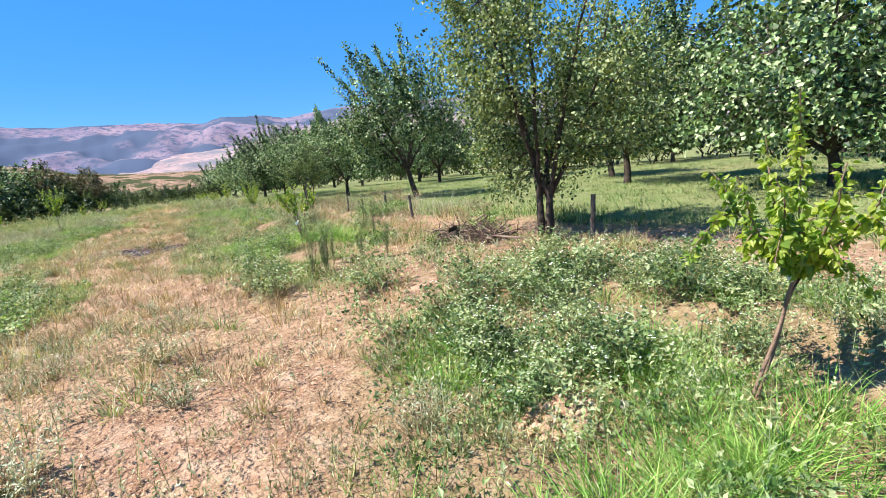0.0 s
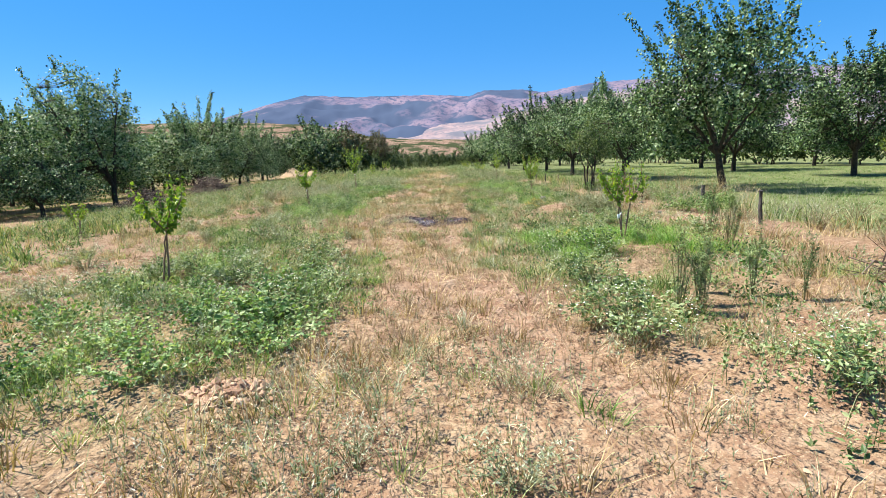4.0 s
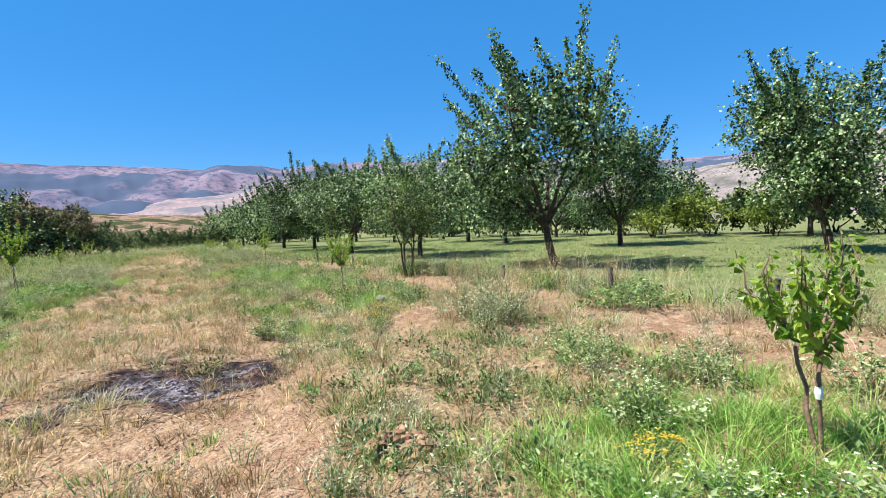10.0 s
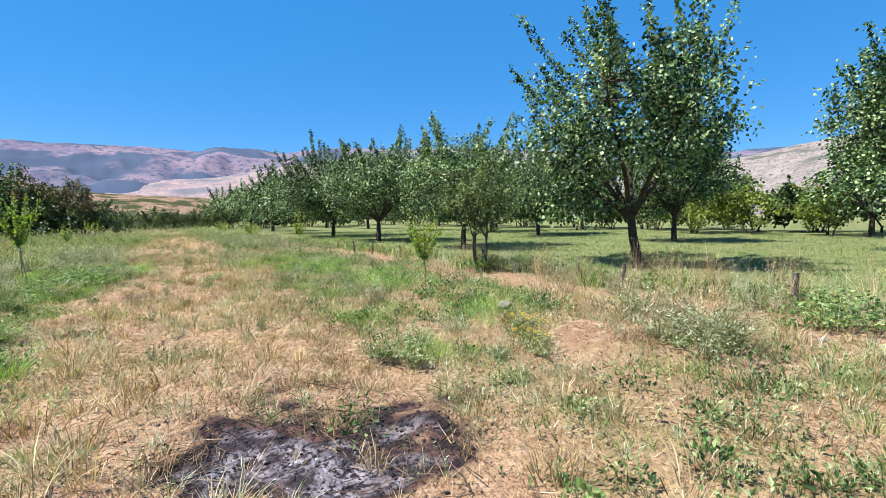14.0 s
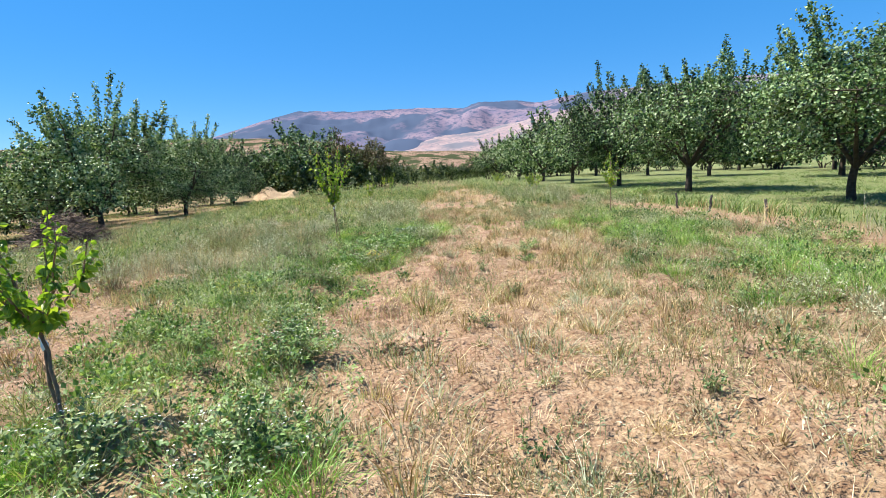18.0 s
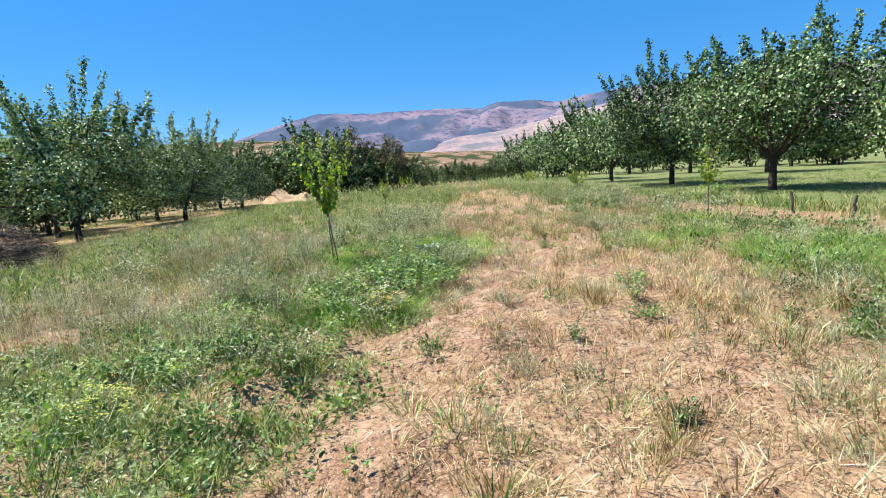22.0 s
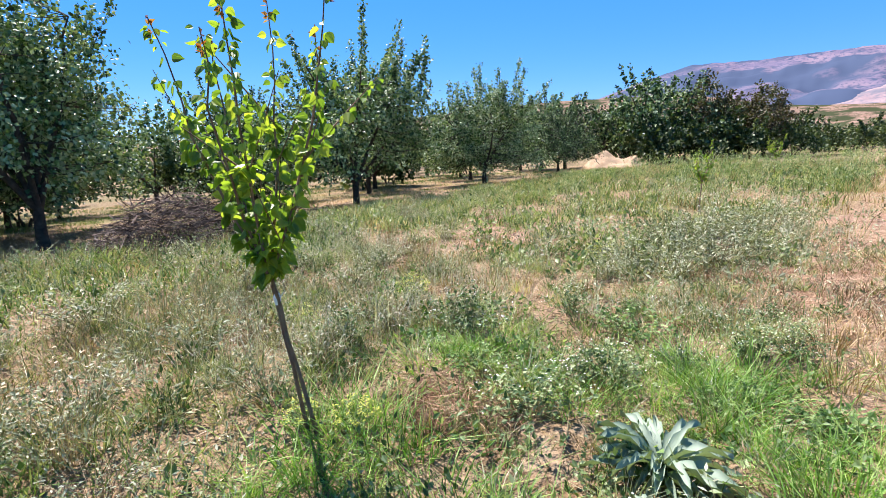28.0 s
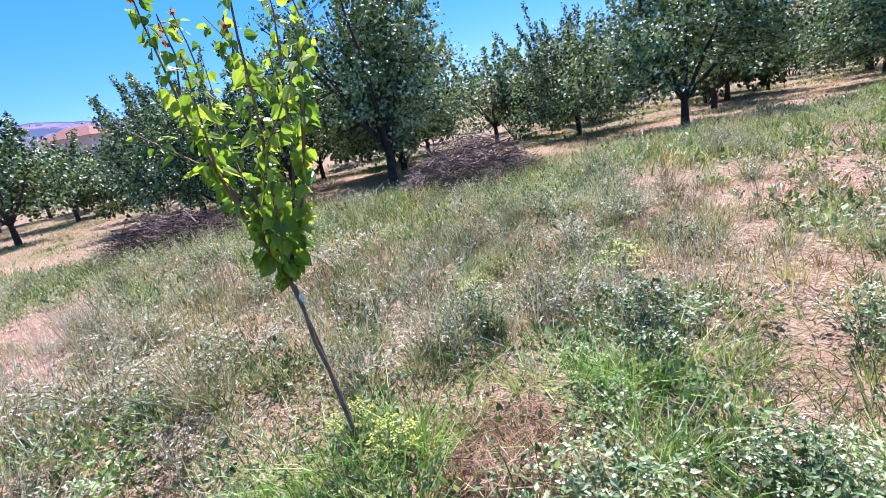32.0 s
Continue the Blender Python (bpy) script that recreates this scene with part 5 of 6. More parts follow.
    if red:
        for rp in rods[::3]:
            e = np.repeat(rp[-1:], 9, 0) - [0, 0, 1] * rng.rand(9, 1) * 0.10
            leaves(tips, e, rng.randn(9, 3) + [0, 0, 0.4], rng.randn(9, 3), np.full(9, 0.032), np.full(9, 0.02), "kite")
    return trunks, rod_meshes, lv.mesh("foliage", M_LEAF_YOUNG), tips.mesh("shoot_tip", M_LEAF_RED) if red else None


def tag_mesh():
    p = Pile()
    a = np.linspace(0, 6.283, 10)[:-1]
    for z0, z1, r0, r1 in ((-0.03, 0.0, 0.013, 0.020), (0.0, 0.028, 0.020, 0.013)):
        ring = np.concatenate([np.stack([np.cos(a) * r, np.sin(a) * r, np.full(9, z)], 1) for z, r in ((z0, r0), (z1, r1))])
        k = np.arange(9)
        p.add(ring, np.stack([k, (k + 1) % 9, (k + 1) % 9 + 9, k + 9], 1))
    p.add([[0.018, -0.003, 0.0], [0.05, 0.0, 0.03], [0.055, 0.01, 0.05], [0.02, 0.012, 0.02]], [[0, 1, 2, 3]])
    return p.mesh("tag", M_TAG)


TAG = tag_mesh()
SAP = "young fruit trees in rows"
KINDS = [sapling_kind(5, 1.65, 0.72, 8, 1500, 0.058, (0.18, -0.12), False, (0.2, 0.85), True, 0.22),
         sapling_kind(6, 1.42, 0.66, 6, 520, 0.064, (0.03, 0.0), False, (0.2, 0.62), True),
         sapling_kind(7, 1.22, 0.62, 9, 600, 0.058, (0.03, 0.02), False, (0.15, 0.75), fan=True),
         sapling_kind(18, 2.3, 0.9, 7, 760, 0.076, (-0.10, -0.12), True, (0.12, 0.36), True),
         sapling_kind(9, 1.5, 0.7, 4, 330, 0.06, (0.03, 0.0), False, (0.1, 0.35), False),
         sapling_kind(25, 1.30, 0.5, 7, 900, 0.046, (0.05, 0.0), False, (0.12, 0.42), False)]


def plant_sapling(kind, x, y, turn=0.0, size=1.0, tag=None, label="young apricot sapling with bright yellow-green leaves in weeds"):
    tk, br, lv, tp = KINDS[kind]
    root = thing("sapling", pose(x, y, gz(x, y), 0, 0, turn) @ Matrix.Scale(size, 4), label, "sapling", SAP)
    for me in tk:
        part("trunk", me, root)
    for me in br:
        part("branch", me, root)
    tagged(part("foliage", lv, root, "bright yellow-green leaves"), kind="stuff")
    if tp:
        tagged(part("shoot_tip", tp, root, "reddish young shoot tips"), kind="stuff")
    if tag:
        part("tag", TAG, root, "white plastic tie on trunk", pose(*tag))
    return root


plant_sapling(1, -2.4, -5.4, 0, 1.1)
plant_sapling(1, -2.28, 4.0, 140, 1.08, (0.03, 0, 0.52))
plant_sapling(3, -1.45, 12.5, 0, 1.0, (-0.09, -0.1, 0.76), "tall leaning apricot sapling with two stems and white tie")
plant_sapling(4, -1.2, 22.2, 40, 1.05)
plant_sapling(4, -0.4, 32.0, 10, 1.0)
plant_sapling(4, -1.0, 41.0, 90, 1.0)
plant_sapling(2, -7.1, 0.6, 0, 0.8)
plant_sapling(0, 3.75, -13.4, 0, 1.0, (0.16, -0.1, 0.66), "leaning apricot sapling with drooping leafy branches in flowering weeds")
plant_sapling(2, 4.0, -4.55, 20, 1.15, (-0.09, 0.01, 0.36))
plant_sapling(5, 5.05, 4.85, 80, 1.15)
plant_sapling(4, 5.6, 13.8, 40, 1.15)
plant_sapling(2, 6.4, 24.0, 0, 1.1)
plant_sapling(2, 6.6, 33.0, 0, 1.1)


# ---- weeds ----
def weed(seed, h, r, stems, per, leaf, ratio, leaf_mat, stem_mat=M_STEM, flowers=0, flower_mat=None, flower=0.014, upright=0.5, shape="kite", stem_r=0.0025, cup=0.3):
    rng = np.random.RandomState(seed)
    stalk, foliage, bloom = Pile(), Pile(), Pile()
    ends = []
    for k in range(stems):
        az, rad = rng.rand() * 6.283, r * math.sqrt(rng.rand())
        out = np.array([math.cos(az), math.sin(az), 0])
        top = out * rad + [0, 0, h * rng.uniform(0.55, 1.05) * (1 - 0.45 * (rad / r) ** 2)]
        b0 = out * rad * (1 - upright) * 0.35
        mid = b0 + (top - b0) * 0.5 + [0, 0, h * 0.12] + rng.randn(3) * 0.03 * h
        tube(stalk, [b0 - [0, 0, 0.03], mid, top], stem_r, stem_r * 0.5, 3)
        ends.append(top)
        if per:
            q = rng.uniform(0.15, 1.05, (per, 1))
            base = np.where(q < 0.5, b0 + (mid - b0) * q * 2, mid + (top - mid) * (q * 2 - 1)) + rng.randn(per, 3) * leaf * 0.3
            size = leaf * rng.uniform(0.6, 1.3, per)
            leaves(foliage, base, rng.randn(per, 3) * [1, 1, 0.5] + [0, 0, 0.15], rng.randn(per, 3) * 0.4 + [0, 0, 1], size, size * ratio, shape)
    for k in range(flowers):
        c = ends[rng.randint(len(ends))] + rng.randn(3) * [0.02, 0.02, 0.01] + [0, 0, 0.012]
        a = np.arange(5) * 1.2566 + rng.rand()
        way = np.stack([np.cos(a), np.sin(a), np.full(5, cup)], 1)
        leaves(bloom, np.repeat(c[None], 5, 0), way, np.repeat([[0, 0, 1.0]], 5, 0), np.full(5, flower), np.full(5, flower * 0.8))
    return (stalk.mesh("stalk", stem_mat), foliage.mesh("foliage", leaf_mat) if per else None, bloom.mesh("bloom", flower_mat) if flowers else None)


def plant(name, meshes, x, y, size, turn, label, category="weed", group=""):
    root = thing(name, pose(x, y, gz(x, y) - 0.005, 0, 0, turn) @ Matrix.Scale(size, 4), label, category, group)
    for nm, me in zip(("stalk", "foliage", "bloom"), meshes):
        if me:
            tagged(part(nm, me, root), kind="stuff")
    return root


FLOWERING = [weed(200 + k, 0.44, 0.44, 46, 15, 0.042, 0.55, M_WEED, flowers=60, flower_mat=M_WHITE, flower=0.0085) for k in range(3)]
BROAD = [weed(210 + k, 0.34, 0.46, 46, 13, 0.034, 0.85, M_WEED_BROAD, shape="ovate") for k in range(3)]
GREY = [weed(220 + k, 0.42, 0.42, 46, 13, 0.036, 0.35, M_WEED_GREY, upright=0.7) for k in range(3)]
DEADW = [weed(230 + k, 0.42, 0.38, 64, 5, 0.028, 0.4, M_WEED_GREY, M_DEAD, stem_r=0.002) for k in range(3)]
SLIM = [weed(240 + k, 1.25, 0.09, 6, 120, 0.05, 0.2, M_WEED, upright=1.0, stem_r=0.006) for k in range(2)]
GOLD = [weed(250, 0.26, 0.26, 34, 10, 0.035, 0.4, M_WEED, flowers=220, flower_mat=M_GOLD, flower=0.011)]
UMBEL = [weed(260, 0.30, 0.20, 34, 10, 0.035, 0.3, M_WEED_BROAD, flowers=240, flower_mat=M_YELLOW, flower=0.011)]
STALKS = [weed(280 + k, 0.95, 0.42, 34, 6, 0.03, 0.3, M_DRY, M_DRY, flowers=30, flower_mat=M_STRAW, flower=0.016, upright=0.6, stem_r=0.0022) for k in range(3)]
THISTLE = [weed(270 + k, 0.26, 0.14, 16, 9, 0.045, 0.35, M_WEED, upright=0.8) for k in range(2)]

wr = random.Random(8)


def plant_all(name, kinds, spots, label, group):
    for k, (x, y, size) in enumerate(spots):
        plant(name, kinds[k % len(kinds)], x, y, size, wr.uniform(0, 360), label, "weed", group)


plant_all("flowering_weed", FLOWERING, [(-0.4, -6.9, 1.1), (2.5, -8.0, 1.2), (3.5, -9.2, 1.1), (3.7, -10.8, 1.2), (3.2, -11.7, 1.1), (4.4, -11.3, 1.3), (4.9, -12.3, 1.2), (4.2, -10.1, 1.1), (5.1, -11.0, 1.2), (2.4, -7.7, 1.1),
          (2.7, -6.5, 1.1), (-0.2, -5.9, 0.9), (-0.6, -4.0, 1.0), (-1.5, 0.8, 0.9), (-1.0, 2.6, 0.9), (4.6, -2.4, 0.9), (3.7, -3.6, 1.0), (2.8, 1.4, 0.8)], "leafy green weed clump dotted with small white flowers", "flowering weeds")
plant_all("flowering_weed", FLOWERING, [(-1.2, 5.7, 0.9), (-1.0, 3.4, 0.9), (-0.9, 1.9, 1.0), (2.6, 1.7, 0.8), (-1.0, 4.9, 0.8), (-1.9, 3.5, 1.0), (-1.3, 10.7, 0.9), (0.3, 12.4, 0.8), (5.4, -4.4, 1.0), (4.8, -3.4, 0.9),
          (3.0, -12.6, 0.9), (3.6, -12.6, 1.0), (5.6, -9.9, 1.0), (5.7, -12.0, 1.0), (3.3, -5.2, 1.1), (2.9, -4.6, 0.9), (-1.6, 14.2, 0.9)], "leafy green weed clump dotted with small white flowers", "flowering weeds")
plant_all("broadleaf_weed", BROAD, [(-0.7, -6.2, 1.15), (-1.2, -7.3, 1.0), (-0.4, -7.3, 0.8), (-1.0, 3.6, 1.0), (-1.1, 5.0, 1.0), (-2.8, 3.8, 0.9), (0.0, 11.5, 1.0), (-1.2, 8.5, 1.0), (-1.2, 13.6, 0.55), (-1.6, 13.8, 0.5), (0.0, 10.9, 0.9),
          (7.6, -6.1, 1.1), (8.3, -0.4, 1.2), (8.3, 1.8, 1.2), (10.0, 20.5, 1.4), (8.5, 0.7, 1.0), (-1.6, -6.6, 0.9), (-2.0, -3.9, 0.9), (-2.1, 5.6, 0.8), (8.8, 19.6, 1.2)], "bright green broad-leaved weed clump on soil", "broadleaf weeds")
plant_all("grey_weed", GREY, [(1.1, -9.8, 0.8), (-2.2, -0.8, 1.0), (-0.4, -2.4, 0.6), (5.5, -0.1, 1.5), (6.3, 1.2, 1.4), (5.2, -0.5, 1.2), (3.0, 11.7, 0.9), (3.4, 13.9, 1.1), (6.5, 20.2, 1.8), (7.2, 22.4, 1.8), (6.9, 21.3, 1.6), (-0.6, 18.5, 1.6), (-0.1, 18.0, 1.4), (-1.1, 18.3, 1.3),
          (-2.1, -1.9, 1.1), (-4.3, -3.9, 1.1), (-3.7, 4.1, 1.4), (-0.6, 9.4, 1.2), (-0.5, 20.2, 1.3), (-2.8, 11.9, 1.1), (-2.0, 12.6, 0.9), (-3.1, 12.8, 1.2), (-2.8, 10.9, 1.2), (5.8, 19.0, 1.5), (7.6, 24.0, 1.6)], "bushy grey-green weed with fine leaves", "grey weeds")
plant_all("dead_weed", DEADW, [(-0.4, -10.6, 0.9), (-0.6, -11.4, 1.0), (2.5, -11.4, 0.7), (-3.1, -2.1, 0.8), (8.9, 2.3, 1.4), (7.4, 3.6, 1.2), (8.1, 3.0, 1.4), (8.7, -4.5, 1.2), (-1.5, 9.5, 1.2), (-2.3, 9.0, 1.2), (0.6, 7.8, 0.5),
          (8.5, 4.2, 1.3), (7.8, 0.4, 1.1), (-2.0, 10.1, 1.2), (-0.9, -10.2, 0.8), (9.3, 1.2, 1.2), (7.4, -2.0, 0.9)], "withered weed with bleached dry stalks", "dry weeds")
plant_all("tall_slender_weed", SLIM, [(3.2, -7.5, 1.0), (3.5, -7.35, 0.9), (3.4, -7.6, 0.8), (4.1, -7.3, 0.8), (5.4, -5.0, 1.0), (5.55, -4.9, 0.8), (5.3, -4.7, 0.9), (3.7, -7.1, 0.7), (4.4, -7.6, 0.7)], "tall slender green weed with narrow leaves", "slender weeds")
plant_all("golden_flower_weed", GOLD, [(4.3, 1.4, 1.0), (4.0, 1.0, 0.9), (-0.5, 9.6, 1.0), (3.3, -4.0, 0.8)], "low weed covered in golden yellow flowers", "golden weeds")
plant_all("umbel_weed", UMBEL, [(-1.35, 12.66, 0.62), (-1.58, 12.48, 0.55), (-2.2, 7.4, 1.0), (-1.6, 17.3, 1.0), (-2.6, 14.7, 0.9), (-2.9, 13.6, 0.7)], "yellow-green weed with flat pale yellow flower heads", "umbel weeds")
plant_all("thistle", THISTLE, [(2.0, 9.1, 1.0), (2.7, 11.5, 1.0), (1.9, 12.3, 0.8), (2.4, 19.9, 1.2), (2.1, 12.9, 0.9), (1.1, 8.2, 0.8), (3.0, 24.2, 1.4), (1.3, 6.9, 0.9), (0.7, 5.7, 0.8), (2.9, 8.1, 0.9), (0.9, -3.5, 0.9), (1.8, 3.7, 0.8)], "small dark green thistle on bare soil", "thistles")

plant_all("grey_weed", GREY, [(-0.6, 16.9, 1.3), (-0.3, 17.6, 1.5), (-0.8, 17.9, 1.5), (-0.1, 18.7, 1.5), (-0.6, 19.2, 1.6), (0.1, 19.8, 1.5), (0.4, 20.8, 1.4), (-0.2, 20.6, 1.4), (-1.2, 17.2, 1.2)], "tall bushy grey-green weed at the lane's edge", "grey weeds")
plant_all("flowering_weed", FLOWERING, [(0.1, 15.4, 0.55), (0.35, 15.7, 0.5), (0.5, 15.2, 0.55), (0.3, 14.7, 0.6), (0.55, 14.8, 0.5)], "small weed with white flowers on dry soil", "flowering weeds")
plant_all("dead_weed", DEADW, [(-0.3, -10.8, 0.95), (-1.1, -10.3, 0.9), (-0.55, -11.5, 0.85), (-0.15, -12.1, 0.8), (1.25, -8.85, 0.8), (2.75, -11.1, 0.7), (0.3, -9.5, 0.7), (0.2, -8.6, 0.6), (2.3, -12.25, 0.8), (8.1, 4.2, 1.3), (8.4, 3.0, 1.3), (6.0, 0.6, 1.1)], "withered grey-brown weed with bleached stalks on dry soil", "dry weeds")
plant_all("grey_weed", GREY, [(1.15, -10.8, 0.8), (0.3, -11.55, 0.75), (0.9, -12.5, 0.7), (1.1, -12.6, 0.65), (-0.5, -12.0, 0.8), (5.5, 0.9, 1.2), (4.95, -0.4, 1.1), (5.0, 0.1, 1.1), (5.5, -0.4, 1.1)], "bushy grey-green weed with fine leaves on dry soil", "grey weeds")
plant_all("broadleaf_weed", BROAD, [(7.3, -0.6, 1.25), (7.7, -0.95, 1.3), (8.2, -0.2, 1.35), (8.0, 0.5, 1.1), (4.5, -2.35, 0.9), (6.5, -7.35, 1.3), (-1.2, -8.6, 0.9), (-0.5, -7.9, 1.2), (-0.8, -7.5, 1.3)], "leafy green weed clump at the edge of bare soil", "broadleaf weeds")
plant_all("dry_stalk_clump", STALKS, [(7.1, 1.4, 0.95), (9.0, 2.4, 1.1), (9.6, 2.0, 1.1), (8.2, 3.9, 1.0), (8.7, 2.9, 1.1)], "clump of tall bleached dry seed stalks", "dry stalk clumps")
plant_all("broadleaf_weed", BROAD, [(0.0, 10.7, 1.2), (-0.4, 11.1, 1.3), (-0.2, 10.2, 1.2), (-0.7, 10.5, 1.3), (-1.0, 9.9, 1.2), (1.9, 8.6, 0.5), (2.25, 9.7, 0.6)], "leafy green weed clump at the edge of bare soil", "broadleaf weeds")
plant_all("grey_weed", GREY, [(0.5, 12.6, 1.0), (0.55, 11.9, 1.0), (0.3, 11.5, 1.1), (3.55, 15.2, 0.9), (3.4, 13.9, 1.0), (3.7, 13.4, 1.1), (2.2, 13.9, 0.7), (1.9, 23.0, 0.9), (2.3, 22.0, 0.8), (4.6, 21.0, 1.4), (5.3, 22.5, 1.5), (4.9, 19.6, 1.3), (5.6, 20.4, 1.4), (5.8, 18.3, 1.4)], "bushy grey-green weed with fine leaves on dry soil", "grey weeds")
# smaller weeds strewn through the rows
mix = [("grey_weed", GREY, "small grey-green weed with fine leaves", "grey weeds"), ("flowering_weed", FLOWERING, "small leafy weed with few white flowers", "flowering weeds"),
       ("broadleaf_weed", BROAD, "small broad-leaved weed in grass", "broadleaf weeds"), ("dead_weed", DEADW, "small withered weed with dry stalks", "dry weeds")]
placed = 0
while placed < 110:
    x, y = wr.uniform(-10, 8.5), wr.uniform(-14, 24)
    if wr.random() > 0.15 + 0.85 * float(cover(np.array([x]), np.array([y]))[0][0]) or math.hypot(x - BURN[0], y - BURN[1]) < 1.4:
        continue
    name, kinds, lab, grp = mix[wr.choices(range(4), (4, 3, 3, 3))[0]]
    plant(name, kinds[placed % 3], x, y, wr.uniform(0.35, 0.9), wr.uniform(0, 360), lab, "weed", grp)
    placed += 1


def strewn(name, kinds, label, group, n, box, sizes):
    for k in range(n):
        x, y = wr.uniform(box[0], box[1]), wr.uniform(box[2], box[3])
        plant(name, kinds[k % len(kinds)], x, y, wr.uniform(*sizes), wr.uniform(0, 360), label, "weed", group)


strewn("flowering_weed", FLOWERING, "leafy green weed clump dotted with small white flowers", "flowering weeds", 20, (3.1, 6.2, -13.2, -10.3), (0.6, 1.0))
strewn("grey_weed", GREY, "bushy grey-green weed with fine leaves", "grey weeds", 10, (-5.2, -2.0, 9.5, 17.0), (0.7, 1.15))
strewn("dead_weed", DEADW, "withered weed with bleached dry stalks", "dry weeds", 16, (-5.2, -1.8, 9.0, 16.5), (0.8, 1.25))
strewn("flowering_weed", FLOWERING, "low leafy weed with small white flowers", "flowering weeds", 8, (-2.4, 0.2, 13.0, 15.5), (0.5, 0.85))
strewn("grey_weed", GREY, "bushy grey-green weed with fine leaves", "grey weeds", 14, (-4.5, -1.6, -8.0, 2.0), (0.6, 1.0))
strewn("grey_weed", GREY, "bushy grey-green weed with fine leaves", "grey weeds", 12, (3.8, 6.4, -3.0, 8.0), (0.6, 1.1))
strewn("grey_weed", GREY, "bushy grey-green weed with fine leaves", "grey weeds", 14, (-9.5, -3.5, 8.0, 22.0), (0.8, 1.4))
strewn("dead_weed", DEADW, "withered weed with bleached dry stalks", "dry weeds", 18, (-10.0, -4.0, 7.0, 20.0), (0.9, 1.5))
strewn("flowering_weed", FLOWERING, "leafy green weed clump dotted with small white flowers", "flowering weeds", 9, (-3.0, -0.4, -7.8, -4.8), (0.6, 1.0))
strewn("broadleaf_weed", BROAD, "bright green broad-leaved weed clump on soil", "broadleaf weeds", 8, (-3.0, -0.5, -8.0, -4.8), (0.6, 1.0))
strewn("broadleaf_weed", BROAD, "bright green broad-leaved weed clump on soil", "broadleaf weeds", 9, (-3.0, -0.5, 7.6, 12.0), (0.6, 1.0))
strewn("dead_weed", DEADW, "withered weed with bleached dry stalks", "dry weeds", 8, (-3.0, -0.7, 8.0, 12.0), (0.7, 1.1))
strewn("dead_weed", DEADW, "withered weed with bleached dry stalks", "dry weeds", 10, (7.0, 9.5, -6.0, 8.0), (0.8, 1.3))


strewn("broadleaf_weed", BROAD, "dark green broad-leaved weed at the field edge", "broadleaf weeds", 11, (7.8, 9.8, -1.0, 7.5), (0.9, 1.5))
strewn("dry_stalk_clump", STALKS, "clump of tall bleached dry seed stalks", "dry stalk clumps", 18, (7.7, 9.8, -1.5, 8.0), (0.7, 1.1))
strewn("dry_stalk_clump", STALKS, "clump of tall bleached dry seed stalks", "dry stalk clumps", 7, (5.2, 6.6, -0.8, 2.5), (0.6, 1.0))
strewn("dry_stalk_clump", STALKS, "clump of tall bleached dry seed stalks", "dry stalk clumps", 12, (-5.0, -1.9, 9.0, 14.5), (0.45, 0.8))
strewn("dry_stalk_clump", STALKS, "clump of tall bleached dry seed stalks", "dry stalk clumps", 10, (-9.5, -4.0, 8.0, 20.0), (0.6, 0.9))


def mullein(x, y, size):
    rng = np.random.RandomState(31)
    root = thing("mullein", pose(x, y, gz(x, y), 0, 0, 0) @ Matrix.Scale(size, 4), "silvery mullein rosette with long soft leaves", "plant")
    for k in range(60):
        az = k * 2.4 + rng.randn() * 0.2
        rise = 0.12 + 0.75 * (k / 60) ** 0.8
        le, wd = rng.uniform(0.26, 0.46), rng.uniform(0.013, 0.024)
        out = np.array([math.cos(az), math.sin(az), 0])
        side = np.array([-math.sin(az), math.cos(az), 0])
        pile = Pile()
        rows = []
        for j, u in enumerate(np.linspace(0, 1, 7)):
            c = out * le * u * (1.05 - 0.5 * rise) + np.array([0, 0, 1]) * (le * rise * (1.25 * u - 0.85 * u * u) + 0.015 - 0.03 * (1 - rise) * u * u)
            w = wd * (0.35 + 0.75 * math.sin(math.pi * min(u * 0.9 + 0.1, 1))) * (1 if j < 6 else 0.15)
            wave = 0.016 * math.sin(j * 2.1 + k)
            rows += [c - side * w + [0, 0, 0.025 + wave], c, c + side * w + [0, 0, 0.025 - wave]]
        i = np.arange(6)[:, None] * 3
        pile.add(rows, np.concatenate([i + [0, 1, 4, 3], i + [1, 2, 5, 4]]))
        part("leaf", pile.mesh("leaf", M_SILVER, True), root)


mullein(0.08, 13.2, 1.0)
mullein(0.2, 12.75, 0.7)


